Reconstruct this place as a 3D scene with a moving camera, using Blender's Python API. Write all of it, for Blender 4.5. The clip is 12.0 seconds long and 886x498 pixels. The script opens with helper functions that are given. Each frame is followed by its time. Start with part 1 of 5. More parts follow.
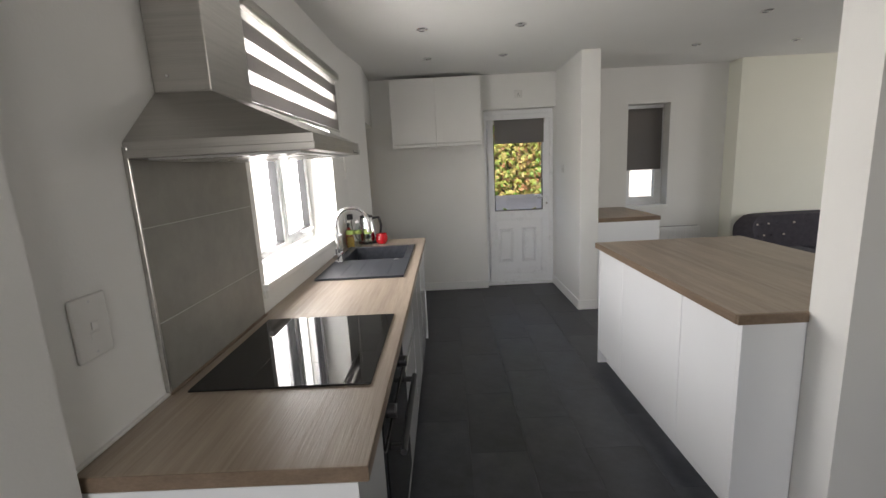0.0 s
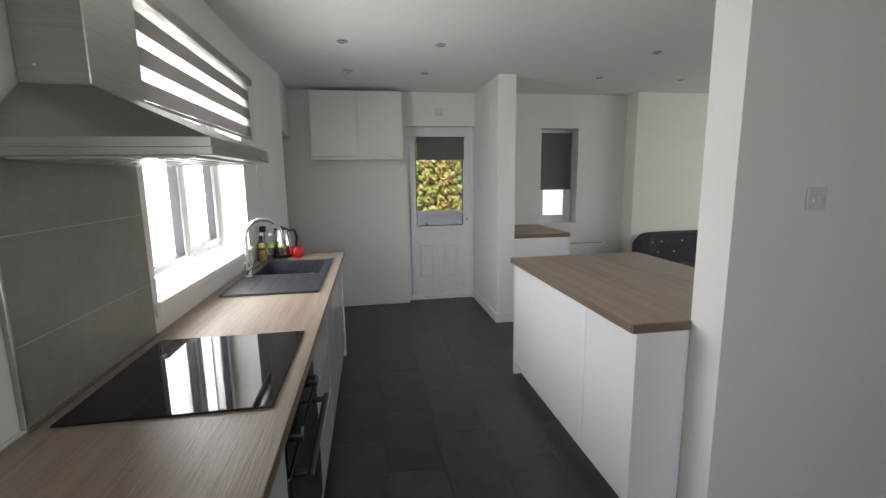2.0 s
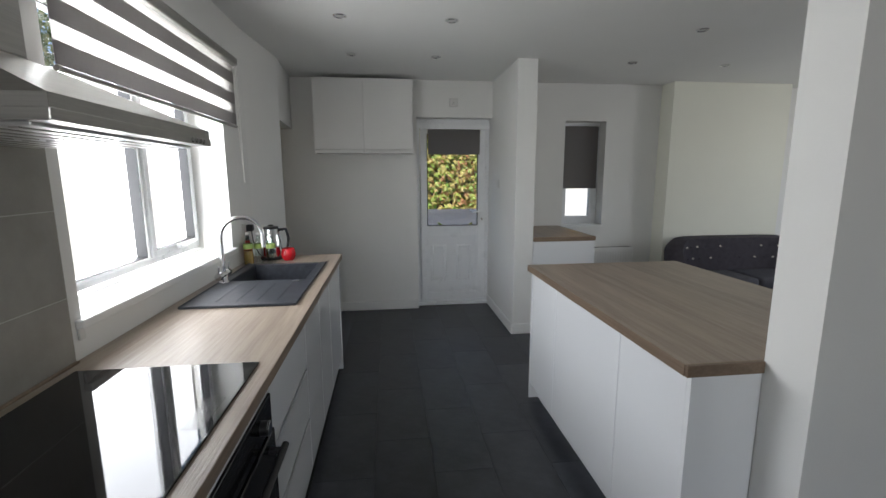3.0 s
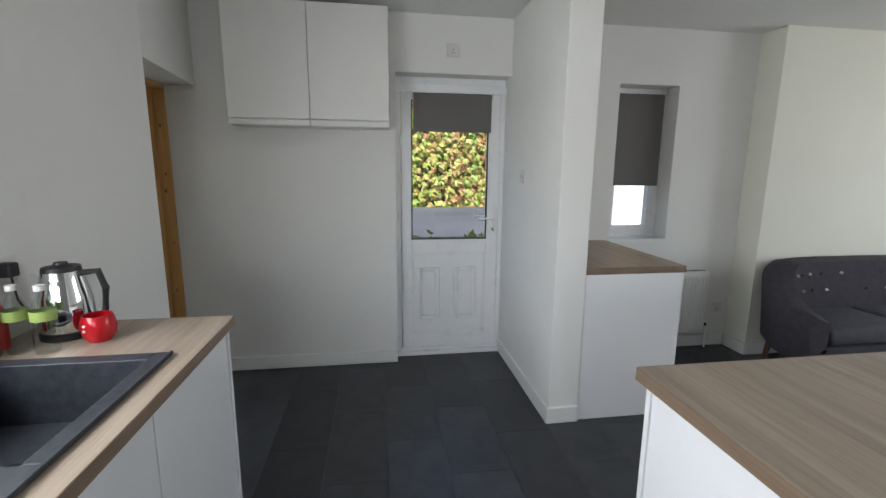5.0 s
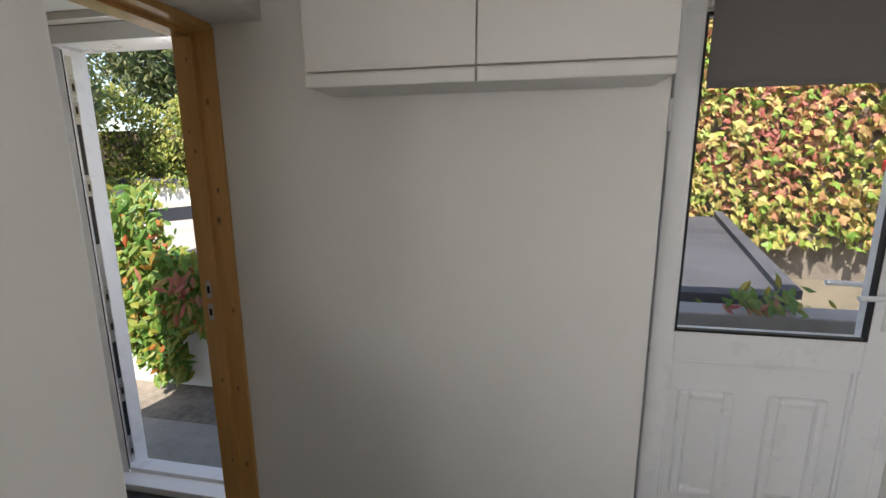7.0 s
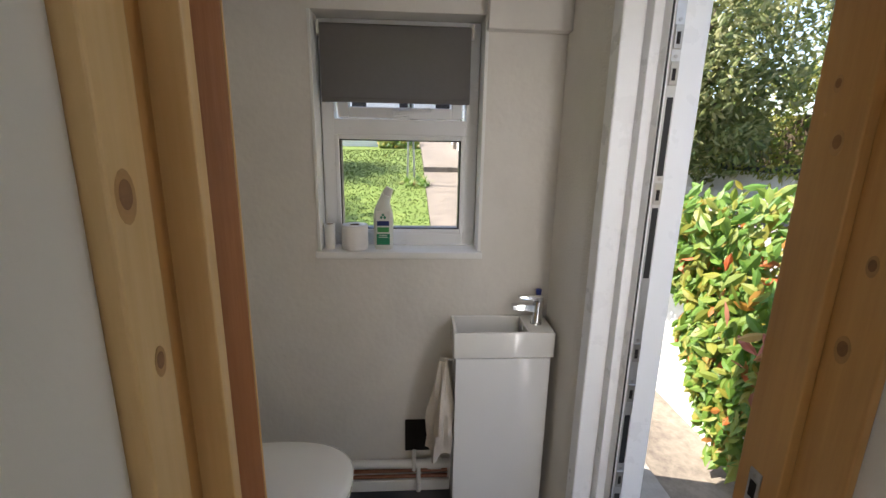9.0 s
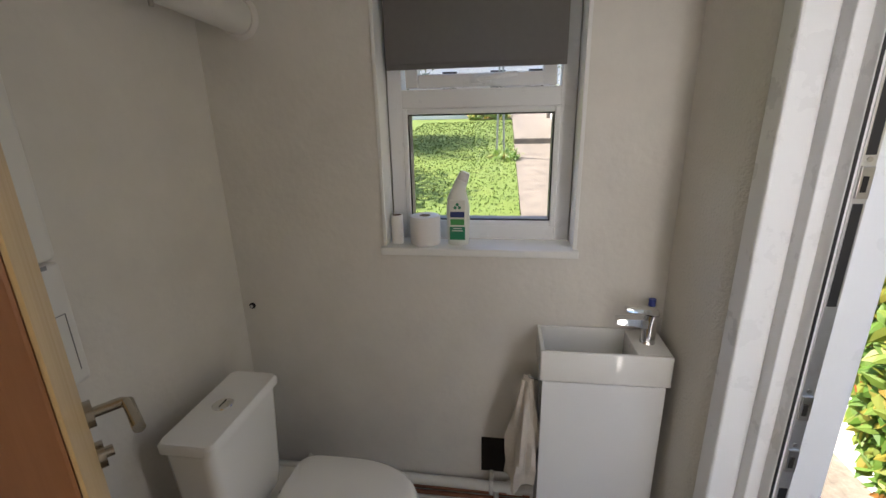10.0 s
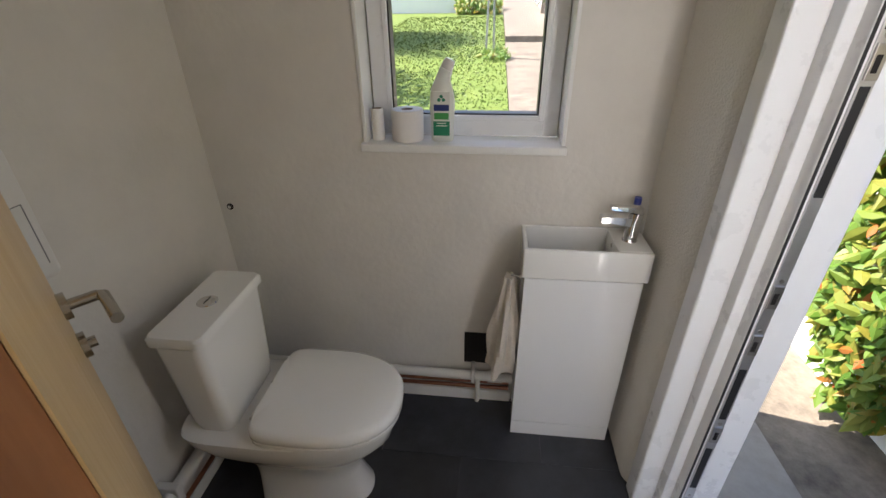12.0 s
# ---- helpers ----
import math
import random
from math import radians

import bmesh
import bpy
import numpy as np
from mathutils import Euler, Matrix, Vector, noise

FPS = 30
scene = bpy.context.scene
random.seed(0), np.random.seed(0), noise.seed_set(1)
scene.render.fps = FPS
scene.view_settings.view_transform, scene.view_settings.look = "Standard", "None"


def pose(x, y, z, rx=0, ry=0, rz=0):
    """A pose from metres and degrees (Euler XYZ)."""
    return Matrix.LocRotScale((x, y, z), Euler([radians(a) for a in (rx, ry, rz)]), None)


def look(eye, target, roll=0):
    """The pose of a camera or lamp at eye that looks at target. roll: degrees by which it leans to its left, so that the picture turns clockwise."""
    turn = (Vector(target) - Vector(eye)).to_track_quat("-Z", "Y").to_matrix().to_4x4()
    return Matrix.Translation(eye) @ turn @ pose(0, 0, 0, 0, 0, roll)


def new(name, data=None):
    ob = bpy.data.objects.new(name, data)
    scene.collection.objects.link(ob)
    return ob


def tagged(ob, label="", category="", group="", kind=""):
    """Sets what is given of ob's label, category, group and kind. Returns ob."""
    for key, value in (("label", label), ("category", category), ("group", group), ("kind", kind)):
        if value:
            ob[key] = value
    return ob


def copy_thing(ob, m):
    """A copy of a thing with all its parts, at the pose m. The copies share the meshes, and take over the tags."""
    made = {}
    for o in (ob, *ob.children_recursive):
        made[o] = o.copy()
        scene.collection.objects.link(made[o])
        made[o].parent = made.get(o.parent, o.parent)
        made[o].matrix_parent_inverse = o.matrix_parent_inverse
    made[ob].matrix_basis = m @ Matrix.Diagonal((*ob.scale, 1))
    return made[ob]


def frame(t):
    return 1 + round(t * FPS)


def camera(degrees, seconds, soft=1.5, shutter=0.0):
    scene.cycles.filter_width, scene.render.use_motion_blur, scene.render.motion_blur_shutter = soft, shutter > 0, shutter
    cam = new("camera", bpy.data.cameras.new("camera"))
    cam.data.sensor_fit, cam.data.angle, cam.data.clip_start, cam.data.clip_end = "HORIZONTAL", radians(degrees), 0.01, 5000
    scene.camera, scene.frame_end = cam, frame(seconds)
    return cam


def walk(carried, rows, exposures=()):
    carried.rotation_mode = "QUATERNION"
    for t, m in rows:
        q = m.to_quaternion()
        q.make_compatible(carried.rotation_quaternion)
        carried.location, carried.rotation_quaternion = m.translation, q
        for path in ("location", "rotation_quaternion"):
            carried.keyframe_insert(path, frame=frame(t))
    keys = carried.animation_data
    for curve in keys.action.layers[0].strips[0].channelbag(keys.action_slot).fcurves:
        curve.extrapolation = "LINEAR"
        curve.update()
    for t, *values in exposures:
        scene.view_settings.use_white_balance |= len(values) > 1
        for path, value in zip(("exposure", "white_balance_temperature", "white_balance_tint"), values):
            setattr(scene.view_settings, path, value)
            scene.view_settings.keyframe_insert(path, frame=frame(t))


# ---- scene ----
cam = camera(90.7, 12.0)
PATH = [
    (0, (0.109, 0.047, 1.514), (0.087, 2.012, 1.138), -2.9),
    (0.5, (0.129, 0.011, 1.518), (0.437, 1.952, 1.151), -1.5),
    (1, (0.134, 0.012, 1.519), (0.476, 1.953, 1.178), -1.4),
    (1.5, (0.132, 0.023, 1.517), (0.471, 1.966, 1.188), -1.3),
    (2, (0.146, 0.054, 1.508), (0.469, 2.002, 1.188), -0.8),
    (2.5, (0.223, 0.201, 1.502), (0.484, 2.159, 1.189), -0.7),
    (3, (0.286, 0.441, 1.484), (0.524, 2.4, 1.157), -0.2),
    (3.5, (0.299, 0.821, 1.501), (0.571, 2.772, 1.158), -0.2),
    (5.5, (0.487, 2.539, 1.446), (0.774, 4.484, 1.081), 0.6),
    (6, (0.435, 2.984, 1.452), (0.516, 4.946, 1.071), 1.3),
    (6.5, (0.325, 3.422, 1.486), (0.258, 5.384, 1.099), 0.2),
    (8.5, (-0.296, 4.65, 1.528), (-2.072, 5.45, 1.075), 1.3),
    (9, (-0.462, 4.73, 1.54), (-2.401, 4.859, 1.068), 1.1),
    (9.5, (-0.655, 4.741, 1.548), (-2.596, 4.656, 1.07), 0.7),
    (10, (-0.758, 4.761, 1.548), (-2.649, 4.485, 0.957), -1.3),
    (10.5, (-0.778, 4.768, 1.518), (-2.565, 4.435, 0.683), -2.1),
    (11, (-0.783, 4.775, 1.492), (-2.52, 4.498, 0.54), -1.8),
    (11.5, (-0.78, 4.77, 1.49), (-2.514, 4.532, 0.523), -1.1),
    (12, (-0.776, 4.767, 1.499), (-2.516, 4.565, 0.534), -0.7),
]
EXPOSURES = [(0, 0.98, 6700, 13), (1.0, 0.85, 6550, 12), (2.5, 0.88, 6300, 11), (3.5, 0.45, 6100, 10), (5.5, 1.4, 6200, 10), (6.5, 1.1, 6600, 13), (8.5, 1.65, 6800, 15), (9.5, 1.6, 6900, 16), (12, 1.78, 6900, 16)]
walk(cam, [(t, look(eye, target, roll)) for t, eye, target, roll in PATH], EXPOSURES)

# ---- light ----
W = bpy.data.worlds.new("sky")
scene.world = W
W.use_nodes = True
_sky = W.node_tree.nodes.new("ShaderNodeTexSky")
_sky.sky_type = "NISHITA"
_sky.sun_disc = False
_sky.sun_elevation = radians(57.5)
_sky.sun_rotation = radians(193.6)
_bg = W.node_tree.nodes["Background"]
_bg.inputs["Strength"].default_value = 0.15
W.node_tree.links.new(_sky.outputs[0], _bg.inputs["Color"])
sun = new("sun", bpy.data.lights.new("sun", "SUN"))
sun.data.energy = 4.8
sun.data.angle = radians(0.5)
sun.data.color = (1.0, 0.95, 0.86)
sun.matrix_world = look((-1.5, -6.2, 10.0), (0, 0, 0))


def window_light(name, eye, target, w, h, power, color=(1.0, 0.98, 0.95)):
    """An area lamp added at an opening to stand in for daylight."""
    lamp = new(name, bpy.data.lights.new(name, "AREA"))
    lamp.data.shape = "RECTANGLE"
    lamp.data.size, lamp.data.size_y, lamp.data.energy, lamp.data.color = w, h, power, color
    lamp.matrix_world = look(eye, target)
    return lamp


# fill lamp in an assumed, unseen window on the lounge's right wall
window_light("lounge_fill_light", (6.2, 3.1, 1.5), (4, 3.2, 1.3), 1.9, 1.3, 17)
window_light("kitchen_window_light", (-1.03, 2.632, 1.575), (0.5, 2.632, 1.575), 1.38, 1.08, 32, (1.0, 0.99, 0.97))
# fill lamp added behind the camera, in a window made up for it
window_light("rear_fill_light", (0.0, -2.12, 1.5), (0.3, 1.5, 1.25), 1.25, 1.25, 14)
# narrow fill lamp added along the door jamb to brighten the toilet room
window_light("garden_door_fill", (-1.06, 5.37, 1.0), (-2.06, 4.75, 0.95), 0.1, 1.85, 1.9, (1.0, 1.0, 0.98))


# ---- materials ----
def mat(name, color, rough=0.5, metal=0.0, var=0.06, scale=6.0, bump=0.0, bscale=60.0, spec=0.5, coat=0.0, grain=None, second=None, rand=0.0, trans=0.0):
    """A surface with two scales of variation. grain: stretch of the texture by axis. second: a colour mixed in by the noise."""
    m = bpy.data.materials.new(name)
    m.use_nodes = True
    nt = m.node_tree
    N, L = nt.nodes, nt.links
    b = N["Principled BSDF"]
    b.inputs["Roughness"].default_value = rough
    b.inputs["Metallic"].default_value = metal
    b.inputs["Specular IOR Level"].default_value = spec
    b.inputs["Coat Weight"].default_value = coat
    b.inputs["Transmission Weight"].default_value = trans
    tc = N.new("ShaderNodeTexCoord")
    mp = N.new("ShaderNodeMapping")
    L.new(tc.outputs["Object"], mp.inputs["Vector"])
    if grain:
        mp.inputs["Scale"].default_value = grain
    n1 = N.new("ShaderNodeTexNoise")
    n1.inputs["Scale"].default_value = scale
    n1.inputs["Detail"].default_value = 6
    n1.inputs["Roughness"].default_value = 0.65
    L.new(mp.outputs[0], n1.inputs["Vector"])
    n2 = N.new("ShaderNodeTexNoise")
    n2.inputs["Scale"].default_value = scale * 0.17
    n2.inputs["Detail"].default_value = 3
    L.new(mp.outputs[0], n2.inputs["Vector"])
    add = N.new("ShaderNodeMath")
    add.operation = "ADD"
    L.new(n1.outputs["Fac"], add.inputs[0])
    L.new(n2.outputs["Fac"], add.inputs[1])
    ramp = N.new("ShaderNodeMapRange")
    ramp.inputs["From Min"].default_value, ramp.inputs["From Max"].default_value = 0.72, 1.28
    L.new(add.outputs[0], ramp.inputs["Value"])
    mix = N.new("ShaderNodeMix")
    mix.data_type = "RGBA"
    c2 = second or tuple(c * (1 - 2.2 * var) for c in color)
    mix.inputs["A"].default_value = (*color, 1)
    mix.inputs["B"].default_value = (*c2, 1)
    L.new(ramp.outputs[0], mix.inputs["Factor"])
    out = mix.outputs["Result"]
    if rand:
        oi = N.new("ShaderNodeObjectInfo")
        mr = N.new("ShaderNodeMapRange")
        mr.inputs["To Min"].default_value, mr.inputs["To Max"].default_value = 1 - rand, 1 + rand
        L.new(oi.outputs["Random"], mr.inputs["Value"])
        hs = N.new("ShaderNodeHueSaturation")
        L.new(mr.outputs[0], hs.inputs["Value"])
        L.new(out, hs.inputs["Color"])
        out = hs.outputs["Color"]
    L.new(out, b.inputs["Base Color"])
    rr = N.new("ShaderNodeMapRange")
    rr.inputs["To Min"].default_value, rr.inputs["To Max"].default_value = max(rough * 0.85, 0.02), min(rough * 1.15, 1)
    L.new(n1.outputs["Fac"], rr.inputs["Value"])
    L.new(rr.outputs[0], b.inputs["Roughness"])
    if bump:
        n3 = N.new("ShaderNodeTexNoise")
        n3.inputs["Scale"].default_value = bscale
        n3.inputs["Detail"].default_value = 4
        L.new(mp.outputs[0], n3.inputs["Vector"])
        bp = N.new("ShaderNodeBump")
        bp.inputs["Strength"].default_value = bump
        bp.inputs["Distance"].default_value = 0.004
        L.new(n3.outputs["Fac"], bp.inputs["Height"])
        L.new(bp.outputs[0], b.inputs["Normal"])
    return m


def glass_mat(name, color=(1, 1, 1), rough=0.0):
    """Clear glazing: mostly see-through, with a mirror sheen at grazing angles."""
    m = bpy.data.materials.new(name)
    m.use_nodes = True
    N, L = m.node_tree.nodes, m.node_tree.links
    N.remove(N["Principled BSDF"])
    tr = N.new("ShaderNodeBsdfTransparent")
    tr.inputs["Color"].default_value = (*color, 1)
    gl = N.new("ShaderNodeBsdfGlossy")
    gl.inputs["Roughness"].default_value = rough
    lw = N.new("ShaderNodeLayerWeight")
    pw = N.new("ShaderNodeMath")
    pw.operation = "POWER"
    pw.inputs[1].default_value = 4.0
    L.new(lw.outputs["Facing"], pw.inputs[0])
    fr = N.new("ShaderNodeMapRange")
    fr.inputs["To Min"].default_value, fr.inputs["To Max"].default_value = 0.03, 0.6
    L.new(pw.outputs[0], fr.inputs["Value"])
    mx = N.new("ShaderNodeMixShader")
    L.new(fr.outputs[0], mx.inputs[0])
    L.new(tr.outputs[0], mx.inputs[1])
    L.new(gl.outputs[0], mx.inputs[2])
    L.new(mx.outputs[0], N["Material Output"].inputs["Surface"])
    return m


def leaf_mat(name, stops, rough=0.5):
    """Leaves in several colours, one to each leaf."""
    m = bpy.data.materials.new(name)
    m.use_nodes = True
    N, L = m.node_tree.nodes, m.node_tree.links
    b = N["Principled BSDF"]
    b.inputs["Roughness"].default_value = rough
    g = N.new("ShaderNodeNewGeometry")
    r = N.new("ShaderNodeValToRGB")
    r.color_ramp.interpolation = "LINEAR"
    while len(r.color_ramp.elements) < len(stops):
        r.color_ramp.elements.new(0.5)
    for e, (p, c) in zip(r.color_ramp.elements, stops):
        e.position, e.color = p, (*c, 1)
    L.new(g.outputs["Random Per Island"], r.inputs["Fac"])
    L.new(r.outputs["Color"], b.inputs["Base Color"])
    t = N.new("ShaderNodeBsdfTranslucent")
    L.new(r.outputs["Color"], t.inputs["Color"])
    mx = N.new("ShaderNodeMixShader")
    mx.inputs[0].default_value = 0.42
    L.new(b.outputs[0], mx.inputs[1])
    L.new(t.outputs[0], mx.inputs[2])
    L.new(mx.outputs[0], N["Material Output"].inputs["Surface"])
    return m


M_WALL = mat("white_wall_paint", (0.78, 0.775, 0.75), 0.75, var=0.015, scale=2.5, bump=0.12, bscale=140)
M_CREAM = mat("cream_wall_paint", (0.77, 0.765, 0.67), 0.75, var=0.015, scale=2.5, bump=0.12, bscale=140)
M_WCWALL = mat("old_white_wall_paint", (0.75, 0.72, 0.67), 0.8, var=0.065, scale=4, bump=0.5, bscale=45)
M_ROUGH = mat("roughcast_paint", (0.75, 0.72, 0.66), 0.85, var=0.03, scale=5, bump=1.0, bscale=130)
M_CEIL = mat("ceiling_paint", (0.78, 0.78, 0.76), 0.85, var=0.012, scale=2)
M_TRIM = mat("white_gloss_trim", (0.8, 0.8, 0.78), 0.35, var=0.015, scale=5)
M_UPVC = mat("white_upvc", (0.82, 0.83, 0.84), 0.28, var=0.01, scale=8)
M_GLOSS = mat("white_gloss_cabinet", (0.80, 0.81, 0.82), 0.12, var=0.008, scale=2, coat=0.3)
M_MATT = mat("satin_white_cupboard", (0.75, 0.745, 0.72), 0.4, var=0.012, scale=3)
M_WHITE = mat("white_plastic", (0.68, 0.67, 0.64), 0.35, var=0.02, scale=20)
M_CERAMIC = mat("white_ceramic", (0.8, 0.8, 0.78), 0.08, var=0.008, scale=3, coat=0.5)
M_OAK = mat("light_oak_laminate", (0.39, 0.32, 0.25), 0.36, grain=(26, 1.1, 26), scale=3.5, second=(0.25, 0.195, 0.15), bump=0.25, bscale=9)
# the oak laminate again, with shade put into its colour
M_OAK_SHADED = mat("oak_laminate_shade", (0.33, 0.25, 0.18), 0.35, grain=(26, 1.1, 26), scale=3.5, second=(0.2, 0.145, 0.1), bump=0.2, bscale=9)
M_EDGE = mat("oak_edge_band", (0.23, 0.165, 0.115), 0.45, grain=(20, 1.2, 40), scale=4, second=(0.15, 0.105, 0.07))
M_FLOOR = mat("dark_slate_vinyl", (0.008, 0.009, 0.012), 0.36, scale=2.4, second=(0.066, 0.071, 0.084), bump=0.22, bscale=26, rand=0.28)
M_GROUT = mat("dark_floor_base", (0.010, 0.011, 0.012), 0.55, scale=8)
M_STEEL = mat("brushed_steel", (0.50, 0.485, 0.46), 0.3, metal=1.0, grain=(1, 1.5, 60), scale=8, var=0.08)
M_CHROME = mat("chrome", (0.75, 0.75, 0.76), 0.06, metal=1.0, var=0.01)
M_NICKEL = mat("satin_nickel", (0.5, 0.46, 0.4), 0.22, metal=1.0, var=0.03)
M_KEEP = mat("zinc_keep", (0.62, 0.62, 0.62), 0.32, metal=0.9, var=0.06, scale=40)
M_BLACKGL = mat("black_ceramic_glass", (0.004, 0.004, 0.005), 0.03, var=0.0, spec=0.6)
M_OVEN = mat("black_oven_glass", (0.008, 0.008, 0.009), 0.1, var=0.02)
M_BLACK = mat("black_plastic", (0.012, 0.012, 0.014), 0.45, var=0.1)
M_SINK = mat("black_granite_composite", (0.014, 0.016, 0.022), 0.42, scale=220, second=(0.045, 0.05, 0.06), bump=0.15, bscale=400)
M_TILE = mat("grey_stone_tile", (0.30, 0.285, 0.255), 0.42, scale=7, second=(0.215, 0.205, 0.185), bump=0.12, bscale=30)
M_GROUTL = mat("pale_grout", (0.5, 0.49, 0.46), 0.8)
M_BLIND = mat("grey_blind_fabric", (0.24, 0.225, 0.22), 0.85, var=0.05, scale=300, bump=0.2, bscale=900)
M_SOFA = mat("charcoal_wool_fabric", (0.062, 0.056, 0.07), 0.95, var=0.18, scale=120, bump=0.5, bscale=500)
M_CUSH = mat("grey_wool_fabric", (0.075, 0.075, 0.092), 0.95, var=0.15, scale=120, bump=0.5, bscale=500)
M_WALNUT = mat("dark_stained_wood", (0.11, 0.045, 0.022), 0.4, grain=(10, 10, 1), scale=6, second=(0.06, 0.025, 0.012))
M_PINE = mat("varnished_pine", (0.60, 0.34, 0.115), 0.38, grain=(14, 14, 0.8), scale=4, second=(0.46, 0.235, 0.07), bump=0.15, bscale=12, coat=0.2)
M_PINEPALE = mat("pale_pine", (0.72, 0.50, 0.24), 0.4, grain=(14, 14, 0.8), scale=4, second=(0.60, 0.37, 0.14), bump=0.15, bscale=12, coat=0.2)
M_REDWOOD = mat("red_brown_varnished_wood", (0.40, 0.165, 0.06), 0.38, grain=(14, 14, 0.8), scale=4, second=(0.27, 0.10, 0.032), bump=0.2, bscale=12, coat=0.2)
M_KNOT = mat("pine_knot", (0.30, 0.14, 0.045), 0.45, var=0.2, scale=60)
M_KNOTRIM = mat("pine_knot_halo", (0.50, 0.28, 0.10), 0.45, var=0.15, scale=60)
M_RED = mat("red_glaze", (0.5, 0.008, 0.016), 0.15, var=0.06, scale=30)
M_COPPER = mat("dull_copper", (0.42, 0.19, 0.12), 0.4, metal=0.9, var=0.15, scale=20)
M_DARK = mat("dark_opening", (0.012, 0.009, 0.008), 0.8, var=0.1)
M_TOWEL = mat("cream_towelling", (0.68, 0.62, 0.55), 0.95, var=0.06, scale=80, bump=0.8, bscale=250)
M_PAPER = mat("white_tissue", (0.82, 0.8, 0.78), 0.95, var=0.02, scale=60, bump=0.3, bscale=200)
M_CARD = mat("brown_card", (0.3, 0.24, 0.2), 0.9)
M_BOTTLE = mat("milky_plastic", (0.74, 0.76, 0.70), 0.35, var=0.01)
M_LGREEN = mat("green_print", (0.01, 0.23, 0.12), 0.5, var=0.05)
M_LBLUE = mat("navy_print", (0.012, 0.03, 0.16), 0.5, var=0.05)
M_LEAFPR = mat("leaf_green_print", (0.05, 0.33, 0.09), 0.5, var=0.05)
M_LIME = mat("lime_label", (0.30, 0.40, 0.10), 0.5, var=0.05)
M_AMBER = mat("amber_liquid", (0.42, 0.26, 0.07), 0.15, var=0.05)
M_SIGNRED = mat("red_label", (0.5, 0.03, 0.025), 0.5, var=0.05)
M_BLUECAP = mat("blue_cap", (0.03, 0.05, 0.28), 0.35)
M_LED = mat("downlight_lens", (0.6, 0.6, 0.58), 0.2, var=0.02)
M_SCREEN = mat("grey_print", (0.22, 0.22, 0.22), 0.5)
M_GLASS = glass_mat("window_glass")
M_CLEAR = glass_mat("clear_plastic", (0.86, 0.9, 0.88), 0.02)
M_RENDER = mat("white_house_render", (0.8, 0.79, 0.76), 0.85, var=0.03, scale=3, bump=0.4, bscale=60)
M_CONC = mat("weathered_concrete", (0.23, 0.20, 0.16), 0.92, scale=22, second=(0.10, 0.085, 0.07), bump=0.9, bscale=60)
M_SLAB = mat("pale_paving", (0.36, 0.335, 0.30), 0.9, scale=10, second=(0.25, 0.23, 0.2), bump=0.5, bscale=60)
M_FELT = mat("dark_roof_felt", (0.035, 0.038, 0.047), 0.75, scale=3, second=(0.065, 0.068, 0.08), bump=0.4, bscale=50)
M_GRASS = mat("lawn_turf", (0.075, 0.135, 0.015), 0.95, scale=14, second=(0.12, 0.17, 0.025), bump=1.0, bscale=150)
M_BARK = mat("tree_bark", (0.12, 0.09, 0.06), 0.95, var=0.2, scale=20, bump=1.0, bscale=30)
M_GALV = mat("galvanised_post", (0.33, 0.35, 0.34), 0.5, metal=0.6, var=0.1)
M_EARTH = mat("garden_ground", (0.17, 0.145, 0.10), 0.95, var=0.2, scale=6, bump=1.0, bscale=30)
M_IVY = leaf_mat("autumn_creeper_leaf", [(0.0, (0.17, 0.34, 0.05)), (0.25, (0.36, 0.43, 0.09)), (0.5, (0.58, 0.50, 0.16)), (0.72, (0.52, 0.38, 0.14)), (0.88, (0.46, 0.2, 0.11)), (1.0, (0.26, 0.38, 0.07))])
M_IVYRED = leaf_mat("reddened_creeper_leaf", [(0.0, (0.42, 0.10, 0.08)), (0.4, (0.45, 0.2, 0.13)), (0.7, (0.35, 0.12, 0.06)), (1.0, (0.4, 0.28, 0.08))])
M_CREEP = leaf_mat("green_creeper_leaf", [(0.0, (0.09, 0.21, 0.03)), (0.4, (0.15, 0.27, 0.04)), (0.7, (0.24, 0.29, 0.05)), (0.94, (0.34, 0.28, 0.045)), (1.0, (0.5, 0.10, 0.03))])
M_HEDGE = leaf_mat("hedge_leaf", [(0.0, (0.10, 0.17, 0.03)), (0.4, (0.22, 0.28, 0.05)), (0.75, (0.36, 0.36, 0.07)), (1.0, (0.42, 0.38, 0.10))])
M_OLIVE = leaf_mat("olive_tree_leaf", [(0.0, (0.09, 0.13, 0.03)), (0.5, (0.20, 0.23, 0.07)), (0.8, (0.30, 0.31, 0.12)), (1.0, (0.36, 0.35, 0.16))])
M_TREE = leaf_mat("tree_leaf", [(0.0, (0.05, 0.09, 0.025)), (0.5, (0.11, 0.15, 0.045)), (0.8, (0.19, 0.21, 0.075)), (1.0, (0.24, 0.24, 0.10))])


